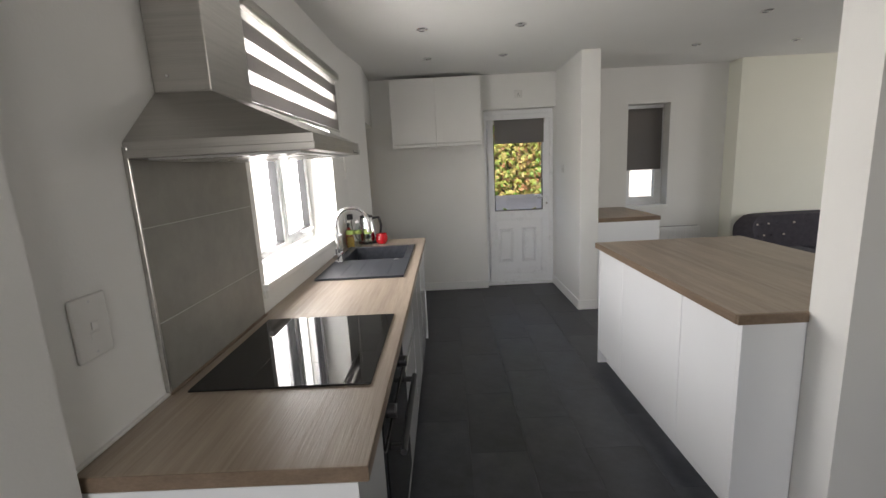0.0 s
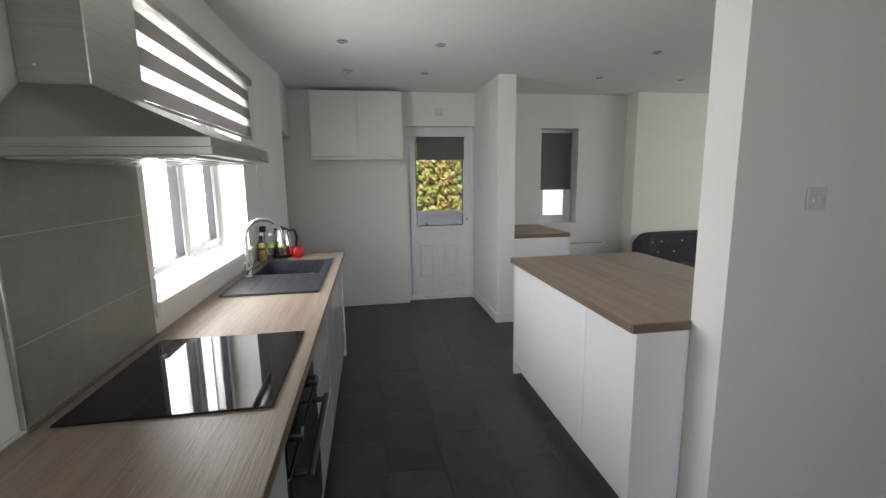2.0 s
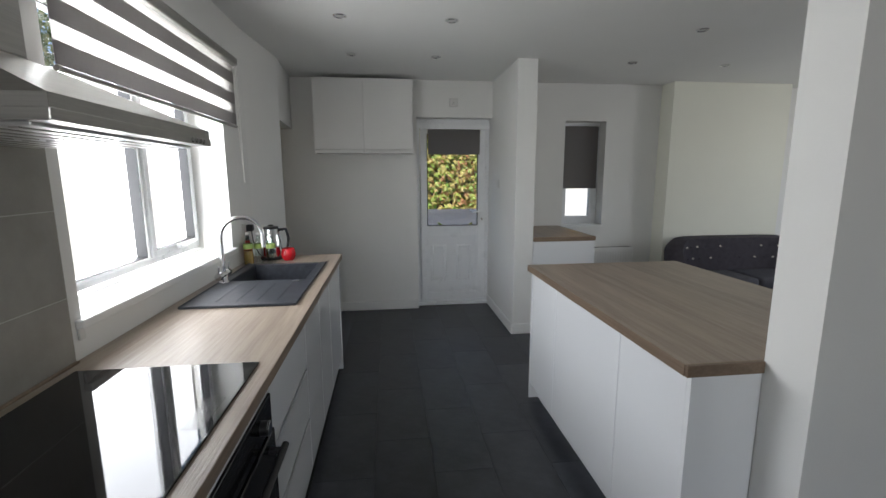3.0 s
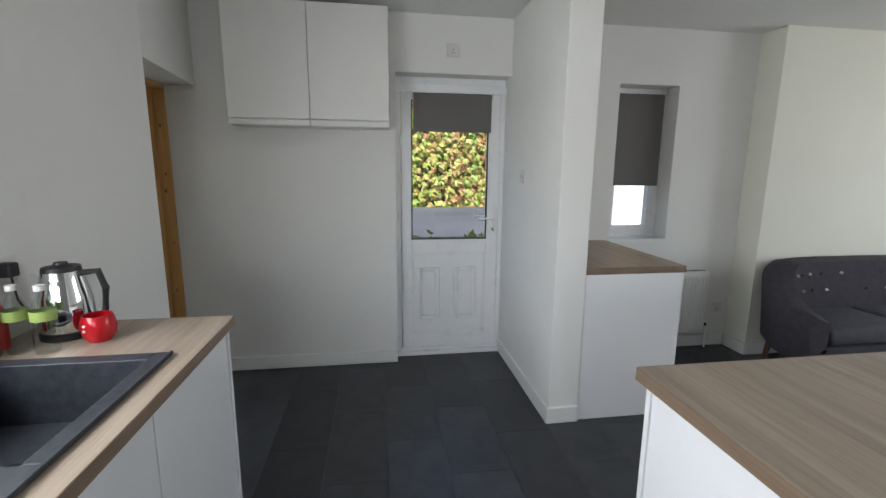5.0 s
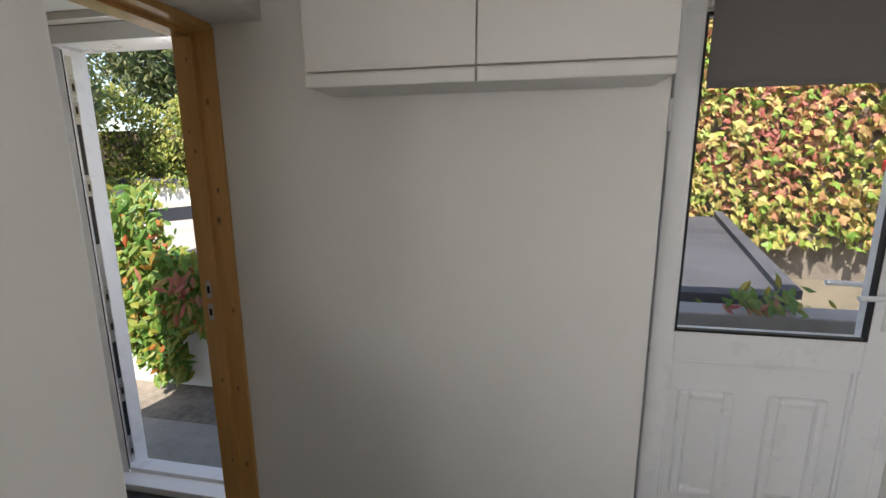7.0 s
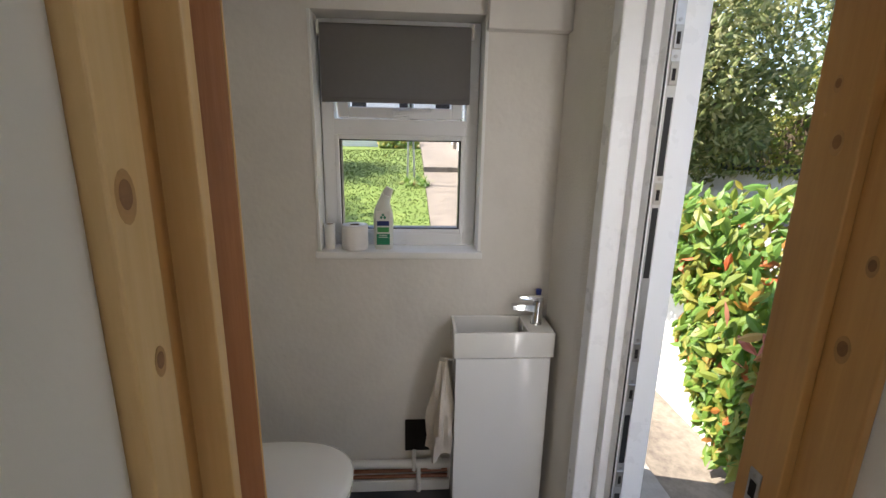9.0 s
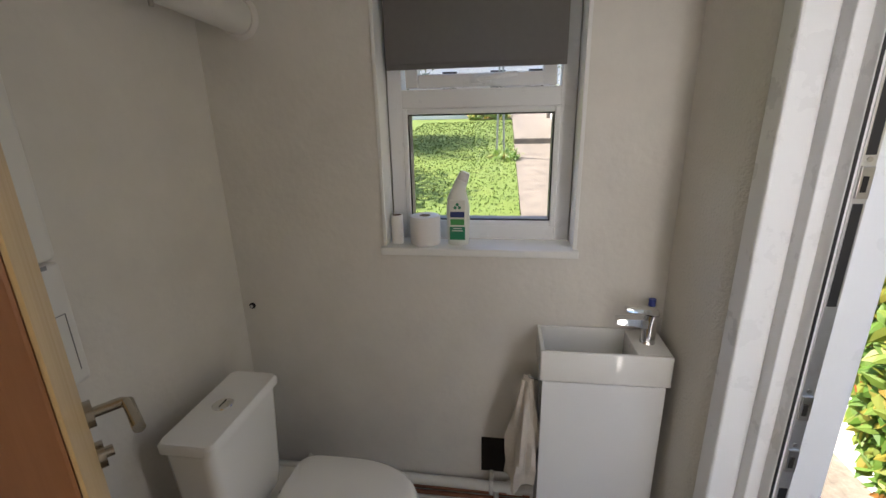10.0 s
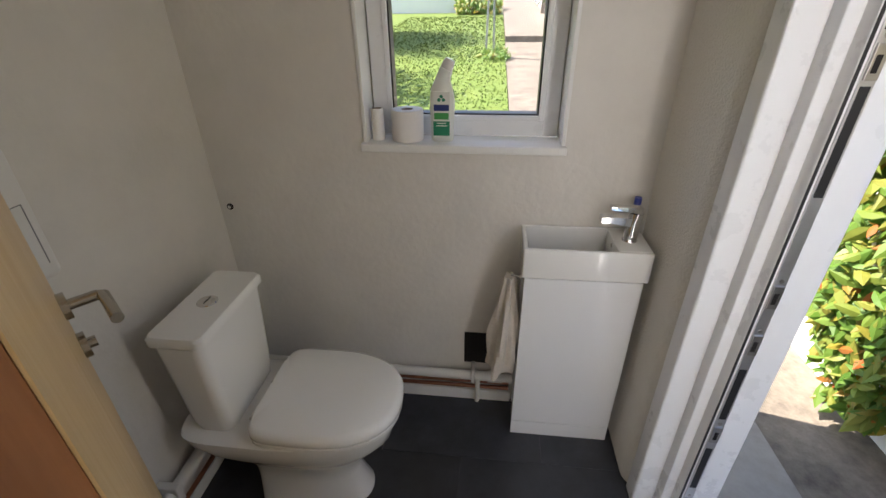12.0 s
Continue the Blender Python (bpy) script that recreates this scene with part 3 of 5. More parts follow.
B(-1.03, -0.955, 4.50, 5.248, 1.935, 1.974, 0.002, bm)
B(-0.884, -0.768, 4.5465, 4.60, 1.95, 1.974, 0.002, bm)
part("head", bm, M_PINE, lin)


def knots(parent, face_y, side, spots):
    for x, z, r in spots:
        t = C((x, face_y - side * 0.001, z), (x, face_y + side * 0.0006, z), r, seg=14)
        bmesh.ops.scale(t, vec=(1, 1, 1.5), verts=t.verts, space=Matrix.Translation((0, 0, -z)))
        part("knot", t, M_KNOT, parent)
        t = C((x, face_y - side * 0.001, z), (x, face_y + side * 0.0004, z), r * 1.5, seg=14)
        bmesh.ops.scale(t, vec=(1, 1, 1.8), verts=t.verts, space=Matrix.Translation((0, 0, -z - r * 0.3)))
        part("knot_halo", t, M_KNOTRIM, parent)


knots(jr, 5.262, -1, [(-0.925, 1.72, 0.006), (-0.92, 1.41, 0.005), (-0.93, 1.30, 0.007), (-0.91, 0.95, 0.005), (-0.925, 0.62, 0.005), (-0.92, 0.28, 0.006)])
knots(jr, 5.248, -1, [(-0.985, 1.55, 0.006), (-1.0, 1.62, 0.004), (-0.98, 0.66, 0.004), (-0.975, 0.3, 0.004), (-0.98, 1.86, 0.004)])
knots(jl, 4.525, 1, [(-0.806, 1.70, 0.005), (-0.786, 1.50, 0.0075), (-0.798, 1.365, 0.005), (-0.79, 0.8, 0.005)])
for z in (1.034, 0.944):
    k = part("keep_plate", B(-1.006, -0.984, 5.2462, 5.249, z - 0.033, z + 0.033, 0.0008), M_KEEP, lin, "small steel keep plate")
    part("keep_hole", B(-1.001, -0.989, 5.2455, 5.248, z - 0.014, z + 0.014), M_DARK, k)
    for dz in (-0.024, 0.024):
        part("screw", C((-0.995, 5.2462, z + dz), (-0.995, 5.2450, z + dz), 0.003, seg=8), M_STEEL, k)
structure("floor_strip", B(-1.0, -0.968, 4.56, 5.245, -0.002, 0.006, 0.002), M_KEEP, "silver floor threshold strip", "threshold")

# WC door, swung right back into the WC
PX, PY, TH = -0.903, 4.559, 141.9
wd = thing("door_2", PX, PY, 0, "varnished timber toilet door swung wide open", "door", kind="structure")


def swung(bm):
    return spin(bm, PX, PY, TH)


part("door_leaf", swung(B(PX - 0.036, PX - 0.002, PY, PY + 0.755, 0.01, 1.93, 0.002)), M_REDWOOD, wd, "red-brown wooden leaf")
part("lipping", swung(B(PX - 0.002, PX, PY + 0.0005, PY + 0.755, 0.01, 1.93, 0.0005)), M_PINEPALE, wd, "pale pine face")
hy = PY + 0.70
rose = part("rose", swung(C((PX, hy, 1.034), (PX + 0.012, hy, 1.034), 0.026)), M_NICKEL, wd, "round nickel rose", True)
part("lever", swung(tube([(PX + 0.01, hy, 1.034), (PX + 0.055, hy, 1.034), (PX + 0.064, hy - 0.008, 1.034), (PX + 0.064, hy - 0.11, 1.034)], 0.0105)), M_NICKEL, rose, "round bar nickel lever", True)
tt = part("thumb_turn_rose", swung(C((PX, hy, 0.944), (PX + 0.012, hy, 0.944), 0.026)), M_NICKEL, wd, "round nickel lock rose", True)
part("thumb_turn", swung(C((PX + 0.01, hy, 0.944), (PX + 0.025, hy, 0.944), 0.011)), M_NICKEL, tt, "small turn knob", True)
for z in (0.25, 1.0, 1.72):
    part("hinge", C((PX + 0.006, PY - 0.002, z - 0.05), (PX + 0.006, PY - 0.002, z + 0.05), 0.006), M_NICKEL, wd, "steel butt hinge", True)

# garden door frame beside the WC, its leaf stands open out of sight
gd = thing("door_3", -1.7, 5.4, 0, "white upvc garden door frame with a long steel keep strip", "door frame", kind="structure")
bm = B(-1.80, -1.735, 5.292, 5.36, 0, 2.03, 0.006)
B(-1.80, -1.70, 5.36, 5.39, 0, 2.03, 0.003, bm)
B(-1.80, -1.667, 5.39, 5.50, 0, 2.03, 0.003, bm)
jm = part("jamb", bm, M_UPVC, gd)
B2 = B(-1.05, -1.032, 5.30, 5.50, 0, 2.03, 0.003)
part("jamb", B2, M_UPVC, gd)
part("head", B(-1.667, -1.05, 5.34, 5.50, 1.965, 2.03, 0.003), M_UPVC, gd)
bm = B(-1.70, -1.03, 5.32, 5.50, 0.0, 0.035, 0.003)
B(-1.70, -1.03, 5.40, 5.47, 0.03, 0.055, 0.003, bm)
part("threshold", bm, M_UPVC, gd, "ribbed white threshold")
part("gasket", B(-1.6675, -1.6655, 5.3915, 5.397, 0.05, 1.96), M_BLACK, gd, "black draught seal")
strip = part("keep_strip", B(-1.667, -1.6635, 5.402, 5.428, 0.08, 1.94, 0.0006), M_KEEP, gd, "long steel keep strip")
for z0, z1 in ((0.22, 0.40), (0.52, 0.70), (1.16, 1.37), (1.46, 1.67)):
    part("strip_slot", B(-1.6645, -1.6625, 5.406, 5.424, z0, z1, 0.0009), M_BLACK, strip, "black rounded infill")
for z in (0.14, 0.46, 0.78, 0.92, 1.41, 1.73, 1.82):
    part("keep", B(-1.6645, -1.659, 5.404, 5.426, z - 0.03, z + 0.03, 0.001), M_STEEL, strip, "steel keep")
    part("keep_hole", B(-1.6605, -1.6585, 5.409, 5.419, z - 0.018, z + 0.012), M_DARK, strip)
    part("screw", C((-1.664, 5.415, z + 0.042), (-1.6615, 5.415, z + 0.042), 0.005, seg=10), M_STEEL, strip)


# ---- blinds ----
def roller_blind(name, label, ax, at, a0, a1, z0, z1):
    """A grey roller blind; ax: the wall's normal axis."""
    def bx(d0, d1, s0, s1, q0, q1, bev=0.0):
        return B(at + d0, at + d1, s0, s1, q0, q1, bev) if ax == "x" else B(s0, s1, at + d0, at + d1, q0, q1, bev)
    def pt(d, s, q):
        return (at + d, s, q) if ax == "x" else (s, at + d, q)
    sgn = 1 if ax == "x" else -1
    th = thing(name, *pt(0, (a0 + a1) / 2, z0), label, "roller blind")
    part("fabric", bx(-0.001, 0.001, a0, a1, z0 + 0.012, z1 - 0.01), M_BLIND, th)
    part("bottom_bar", bx(-0.004, 0.004, a0, a1, z0, z0 + 0.016, 0.002), M_BLIND, th)
    part("roll", C(pt(-sgn * 0.018, a0, z1 - 0.02), pt(-sgn * 0.018, a1, z1 - 0.02), 0.019), M_BLIND, th, smooth=True)
    for a, s in ((a0, -1), (a1, 1)):
        part("bracket", bx(-0.035 if sgn > 0 else -0.006, 0.006 if sgn > 0 else 0.035, a + (0.002 if s > 0 else -0.012), a + (0.012 if s > 0 else -0.002), z1 - 0.045, z1 + 0.004, 0.004), M_WHITE, th, "white plastic bracket")
    return th


roller_blind("roller_blind", "short grey roller blind on the back door", "y", 5.372, 0.722, 1.302, 1.725, 2.0)
roller_blind("roller_blind", "dark grey roller blind over the narrow window", "y", 5.40, SX0 + 0.012, SX1 - 0.03, 1.34, 2.05)
roller_blind("roller_blind", "grey roller blind half drawn over the toilet window", "x", -2.195, 4.385, 4.935, 1.68, 1.955)

# striped day and night blind over the kitchen window
bl = thing("striped_blind", -0.67, 2.65, 1.79, "grey and sheer striped roller blind over the kitchen window", "window blind")
Y0, Y1 = 1.90, 3.45
part("cassette", B(-0.71, -0.635, Y0, Y1 + 0.012, 2.165, 2.215, 0.01), M_STEEL, bl, "grey metal cassette")
z = 1.812
while z < 2.165:
    top = min(z + 0.068, 2.166)
    part("solid_stripe", B(-0.669, -0.666, Y0 + 0.01, Y1, z, top), M_BLIND, bl)
    part("sheer_stripe", B(-0.668, -0.667, Y0 + 0.01, Y1, top, min(top + 0.055, 2.166)), M_SHEER, bl)
    z += 0.123
part("bottom_bar", C((-0.668, Y0 + 0.01, 1.80), (-0.668, Y1, 1.80), 0.009), M_STEEL, bl, "slim metal bottom bar", True)
part("pull_cord", tube([(-0.65, Y1 + 0.018, 2.18), (-0.65, Y1 + 0.02, 1.9), (-0.65, Y1 + 0.022, 1.45)], 0.0022, seg=6), M_WHITE, bl, "thin white cord")
part("pull_cord", tube([(-0.665, Y1 + 0.018, 2.18), (-0.665, Y1 + 0.02, 1.9), (-0.65, Y1 + 0.022, 1.45)], 0.0022, seg=6), M_WHITE, bl, "thin white cord")


# ---- kitchen units ----
def base_unit(name, label, x0, x1, y0, y1, top, face, fronts, splits=None, group="kitchen base units"):
    """A base unit whose fronts face +x (face=1) or -x (face=-1). fronts: list of (y0, y1, z0, z1)."""
    th = thing(name, (x0 + x1) / 2, (y0 + y1) / 2, 0, label, "kitchen cabinet", group)
    fx = x1 if face > 0 else x0
    inner = fx - face * 0.022
    lo, hi = min(inner, x0 if face > 0 else x1), max(inner, x0 if face > 0 else x1)
    part("carcass", B(lo, hi, y0 + 0.001, y1 - 0.001, 0.1, top, 0.001), M_GLOSS, th)
    rec = fx - face * 0.06
    part("plinth", B(min(rec, rec - face * 0.016), max(rec, rec - face * 0.016), y0, y1, 0, 0.1), M_GLOSS, th)
    for a, b, z0, z1 in fronts:
        d = part("front", B(min(fx, inner + face * 0.002), max(fx, inner + face * 0.002), a + 0.0015, b - 0.0015, z0, z1, 0.0025), M_GLOSS, th)
    return th


FX = -0.108
# left run: filler, oven housing, drawers, sink unit, end panel
th = base_unit("base_cabinet", "white gloss base cabinet at the worktop end", XL, FX, 0.872, 1.20, 0.872, 1, [(0.872, 1.20, 0.105, 0.84)])
ov = thing("built_in_oven", -0.4, 1.5, 0, "black built-in electric oven under the hob", "oven")
part("carcass", B(XL + 0.02, FX - 0.03, 1.202, 1.798, 0.1, 0.872), M_BLACK, ov)
part("filler", B(FX - 0.022, FX, 1.202, 1.798, 0.105, 0.2, 0.002), M_GLOSS, ov, "white gloss filler strip")
part("filler", B(FX - 0.022, FX, 1.202, 1.798, 0.815, 0.868, 0.002), M_GLOSS, ov, "white gloss filler strip")
part("plinth", B(FX - 0.076, FX - 0.06, 1.202, 1.798, 0, 0.1), M_GLOSS, ov, "white gloss plinth")
cp = part("control_panel", B(FX - 0.03, FX + 0.004, 1.204, 1.796, 0.70, 0.81, 0.004), M_OVEN, ov)
od = part("oven_door", B(FX - 0.03, FX + 0.01, 1.204, 1.796, 0.205, 0.692, 0.004), M_OVEN, ov, "black glass oven door")
bm = C((FX + 0.052, 1.25, 0.655), (FX + 0.052, 1.75, 0.655), 0.011)
B(FX + 0.008, FX + 0.052, 1.27, 1.29, 0.647, 0.663, 0.003, bm)
B(FX + 0.008, FX + 0.052, 1.71, 1.73, 0.647, 0.663, 0.003, bm)
part("oven_handle", bm, M_BLACK, od, "black bar handle", True)
for y in (1.32, 1.68):
    kn = part("control_knob", C((FX + 0.003, y, 0.755), (FX + 0.03, y, 0.755), 0.022), M_BLACK, cp, "black knob with a silver rim", True)
    part("knob_rim", C((FX + 0.026, y, 0.755), (FX + 0.031, y, 0.755), 0.0225, 0.019), M_CHROME, kn, "silver rim", True)
th = base_unit("drawer_cabinet", "white gloss three-drawer kitchen unit", XL, FX, 1.80, 2.40, 0.872, 1, [(1.80, 2.40, 0.105, 0.36), (1.80, 2.40, 0.375, 0.605), (1.80, 2.40, 0.62, 0.86)])
for z in (0.367, 0.612, 0.862):
    part("finger_groove", B(FX - 0.012, FX + 0.001, 1.83, 2.37, z - 0.012, z + 0.005, 0.002), M_KEEP, th, "bright finger groove")
th = base_unit("sink_cabinet", "white gloss sink base cabinet with two doors", XL, FX, 2.402, 3.20, 0.70, 1, [(2.402, 2.80, 0.105, 0.86), (2.80, 3.20, 0.105, 0.86)])
th = base_unit("base_cabinet", "white gloss base cabinet at the run's end", XL, FX, 3.202, 3.742, 0.70, 1, [(3.202, 3.742, 0.105, 0.86)])
ep = thing("end_panel", -0.4, 3.75, 0, "white gloss end panel standing on the floor", "kitchen panel")
part("panel", B(XL, FX + 0.006, 3.744, 3.762, 0, 0.872, 0.001), M_GLOSS, ep)
ep = thing("end_panel", -0.4, 0.862, 0, "white gloss end panel of the worktop run", "kitchen panel")
part("panel", B(XL, FX + 0.006, 0.853, 0.870, 0, 0.872, 0.001), M_GLOSS, ep)


def worktop(name, label, x0, x1, y0, y1, z0, z1, hole=None, m=M_OAK):
    th = thing(name, (x0 + x1) / 2, (y0 + y1) / 2, z0, label, "worktop")
    if hole:
        a, b, c, d = hole
        bm = B(x0, x1, y0, c, z0, z1, 0.0)
        B(x0, x1, d, y1, z0, z1, 0.0, bm)
        B(x0, a, c, d, z0, z1, 0.0, bm)
        B(b, x1, c, d, z0, z1, 0.0, bm)
        bmesh.ops.remove_doubles(bm, verts=bm.verts, dist=1e-5)
    else:
        bm = B(x0, x1, y0, y1, z0, z1, 0.003)
    part("slab", bm, m, th)
    e = 0.0025
    for q in ((x0 - e, x0, y0, y1), (x1, x1 + e, y0, y1), (x0, x1, y0 - e, y0), (x0, x1, y1, y1 + e)):
        part("edge_band", B(*q, z0 + 0.001, z1 - 0.001), M_EDGE, th, "darker oak edge band")
    return th


worktop("worktop", "pale oak-effect worktop with sink cut-out", XL + 0.003, -0.081, 0.855, 3.765, 0.873, 0.91, (-0.60, -0.19, 2.92, 3.375))
structure("trim_1", B(XL, XL + 0.012, 0.85, 1.19, 0.91, 0.918, 0.002), M_WHITE, "white sealant bead along the worktop", "trim")

# splashback of three large tiles with pale joints
sb = thing("tiled_splashback", -0.705, 1.53, 0.91, "grey stone tile splashback behind the hob", "splashback")
part("backing", B(XL, XL + 0.0098, 1.196, 1.868, 0.91, 1.60), M_GROUTL, sb, "pale grout bed")
for z0, z1 in ((0.912, 1.118), (1.121, 1.385), (1.388, 1.60)):
    part("tile", B(XL + 0.002, XL + 0.011, 1.199, 1.866, z0, z1, 0.001), M_TILE, sb)
part("edge_trim", B(XL, XL + 0.014, 1.188, 1.197, 0.91, 1.60, 0.002), M_STEEL, sb, "slim steel edge trim")
part("bottom_trim", B(XL, XL + 0.02, 1.19, 1.868, 0.91, 0.918, 0.002), M_EDGE, sb, "brown sealing strip")

# hob
hb = thing("induction_hob", -0.395, 1.49, 0.91, "black glass electric hob set in the worktop", "hob")
part("hob_body", B(-0.585, -0.2, 1.25, 1.74, 0.874, 0.9104), M_BLACK, hb, "black metal hob body")
part("touch_panel", B(-0.2, -0.15, 1.42, 1.57, 0.9168, 0.9173), M_OVEN, hb, "dark touch control area")
part("glass_top", B(-0.655, -0.128, 1.198, 1.792, 0.9105, 0.917, 0.0025), M_BLACKGL, hb)

# hood
hd = thing("cooker_hood", -0.46, 1.49, 1.57, "brushed steel chimney cooker hood above the hob", "cooker hood")


def rect(x0, x1, y0, y1, z):
    return [(x0, y0, z), (x1, y0, z), (x1, y1, z), (x0, y1, z)]


CH = (-0.706, -0.54, 1.355, 1.625)
part("canopy", loft([rect(-0.706, -0.218, 1.19, 1.79, 1.585), rect(-0.706, -0.218, 1.19, 1.79, 1.612), rect(*CH, 1.755), rect(*CH, 1.757)]), M_STEEL, hd)
part("rim", B(-0.706, -0.215, 1.187, 1.793, 1.57, 1.59, 0.002), M_STEEL, hd)
part("chimney", B(*CH, 1.757, 2.2, 0.003), M_STEEL, hd)
part("chimney_upper", B(CH[0], CH[1] - 0.004, CH[2] + 0.004, CH[3] - 0.004, 2.2, ZC - 0.001, 0.002), M_STEEL, hd)
for y0, y1 in ((1.21, 1.485), (1.495, 1.77)):
    f = part("grease_filter", B(-0.66, -0.26, y0, y1, 1.564, 1.571, 0.002), M_KEEP, hd, "ribbed metal grease filter")
    for i in range(8):
        part("filter_rib", B(-0.64 + i * 0.048, -0.625 + i * 0.048, y0 + 0.015, y1 - 0.015, 1.5615, 1.5645), M_STEEL, f)
for i in range(4):
    part("button", C((-0.216, 1.67 + i * 0.022, 1.58), (-0.211, 1.67 + i * 0.022, 1.58), 0.006, seg=12), M_CHROME, hd)
part("screw", C((-0.66, 1.356, 1.80), (-0.66, 1.350, 1.80), 0.004, seg=10), M_CHROME, hd)

# sink
sk = thing("kitchen_sink", -0.4, 2.9, 0.91, "black composite sink with a ribbed drainer", "sink")
part("drainer", B(-0.648, -0.145, 2.42, 2.915, 0.9105, 0.919, 0.003), M_SINK, sk)
part("sink_rim", B(-0.648, -0.597, 2.915, 3.42, 0.9105, 0.919, 0.003), M_SINK, sk)
part("sink_rim", B(-0.193, -0.145, 2.915, 3.42, 0.9105, 0.919, 0.003), M_SINK, sk)
part("sink_rim", B(-0.597, -0.193, 3.372, 3.42, 0.9105, 0.919, 0.003), M_SINK, sk)
bm = B(-0.60, -0.594, 2.912, 3.378, 0.74, 0.9125)
B(-0.196, -0.19, 2.912, 3.378, 0.74, 0.9125, bm=bm)
B(-0.60, -0.19, 2.909, 2.915, 0.74, 0.9125, bm=bm)
B(-0.60, -0.19, 3.373, 3.378, 0.74, 0.9125, bm=bm)
B(-0.60, -0.19, 2.912, 3.378, 0.735, 0.742, bm=bm)
part("bowl", bm, M_SINK, sk)
part("rim_lip", B(-0.648, -0.64, 2.42, 3.42, 0.918, 0.923, 0.002), M_SINK, sk)
part("rim_lip", B(-0.153, -0.145, 2.42, 3.42, 0.918, 0.923, 0.002), M_SINK, sk)
part("rim_lip", B(-0.64, -0.153, 2.42, 2.428, 0.918, 0.923, 0.002), M_SINK, sk)
for i in range(4):
    x = -0.52 + i * 0.09
    part("drainer_rib", B(x, x + 0.007, 2.50, 2.84, 0.918, 0.9215, 0.0015), M_SINK, sk)
part("overflow_cap", C((-0.235, 2.87, 0.917), (-0.235, 2.87, 0.923), 0.018), M_CHROME, sk, "chrome pop-up control", True)
part("waste", C((-0.4, 3.15, 0.742), (-0.4, 3.15, 0.746), 0.042), M_CHROME, sk, "chrome basket waste", True)

# kitchen tap
tp = thing("kitchen_tap", -0.615, 2.885, 0.919, "chrome swan-neck mixer tap on the sink", "tap")
part("base", lathe([(0, 0), (0.026, 0), (0.026, 0.008), (0.021, 0.014), (0.021, 0.05), (0.015, 0.06), (0, 0.06)], -0.615, 2.885, 0.919), M_CHROME, tp, smooth=True)
bd = part("valve_body", C((-0.615, 2.83, 0.965), (-0.615, 2.94, 0.965), 0.019), M_CHROME, tp, smooth=True)
for y, s in ((2.825, -1), (2.945, 1)):
    kn = part("tap_handle", C((-0.615, y, 0.965), (-0.615, y + s * 0.02, 0.965), 0.022, 0.018), M_CHROME, bd, "chrome quarter-turn handle", True)
    part("lever_pin", tube([(-0.615, y + s * 0.01, 0.98), (-0.61, y + s * 0.014, 1.02)], 0.005), M_CHROME, kn, smooth=True)
pts = [(-0.615, 2.885, 0.975), (-0.615, 2.885, 1.16)]
for i in range(13):
    a = math.pi * (1 - i / 12)
    pts.append((-0.515 + 0.1 * math.cos(a), 2.885 + 0.05 * (1 + math.cos(a)) * 0.6, 1.17 + 0.1 * math.sin(a)))
pts.append((-0.413, 2.946, 1.10))
part("spout", tube(pts, 0.0115, seg=16), M_CHROME, tp, "tall curved chrome spout", True)


def small_bottle(x, y, s, fill, lab):
    b = thing("drinks_bottle", x, y, 0.91, "clear plastic bottle with a green label, beside the kettle", "bottle", "bottles by the kettle")
    pr = [(0, 0), (0.028, 0), (0.031, 0.008), (0.031, 0.05), (0.027, 0.075), (0.031, 0.1), (0.031, 0.13), (0.012, 0.175), (0.012, 0.19)]
    part("body", lathe([(r * s, h * s) for r, h in pr], x, y, 0.91), M_CLEAR, b, smooth=True)
    part("cap", lathe([(0, 0), (0.014 * s, 0), (0.014 * s, 0.016), (0, 0.016)], x, y, 0.91 + 0.188 * s), M_WHITE, b, "white screw cap", True)
    part("label", lathe([(0.0315 * s, 0), (0.0315 * s, 0.03 * s), (0.031 * s, 0.03 * s), (0.031 * s, 0)], x, y, 0.91 + 0.1 * s), lab, b, "green paper label", True)
    if fill > 0.06:
        part("contents", lathe([(0, 0.003), (0.027 * s, 0.003), (0.029 * s, 0.05 * s), (0.025 * s, fill), (0, fill)], x, y, 0.91), M_AMBER, b, "drink left inside", True)


small_bottle(-0.60, 3.50, 1.0, 0.05, M_LIME)
small_bottle(-0.52, 3.49, 1.0, 0.04, M_LIME)
small_bottle(-0.655, 3.455, 1.05, 0.09, M_LIME)
bx = thing("spray_bottle", -0.68, 3.53, 0.91, "orange-red plastic bottle behind the tap", "bottle")
part("body", lathe([(0, 0), (0.026, 0), (0.028, 0.01), (0.028, 0.11), (0.012, 0.15), (0, 0.15)], -0.68, 3.53, 0.91), M_SIGNRED, bx, smooth=True)
part("cap", C((-0.68, 3.53, 1.06), (-0.68, 3.53, 1.10), 0.012), M_BLACK, bx, smooth=True)
kt = thing("electric_kettle", -0.55, 3.635, 0.91, "brushed steel jug kettle with a black lid", "kettle")
part("base", lathe([(0, 0), (0.078, 0), (0.078, 0.018), (0.07, 0.024), (0, 0.024)], -0.55, 3.635, 0.91), M_BLACK, kt, smooth=True)
part("body", lathe([(0.0, 0.024), (0.072, 0.024), (0.076, 0.05), (0.07, 0.13), (0.056, 0.2), (0.053, 0.215), (0, 0.215)], -0.55, 3.635, 0.91), M_CHROME, kt, smooth=True)
part("lid", lathe([(0, 0), (0.053, 0), (0.05, 0.014), (0.02, 0.02), (0.018, 0.028), (0, 0.03)], -0.55, 3.635, 1.125), M_BLACK, kt, "black lid", True)
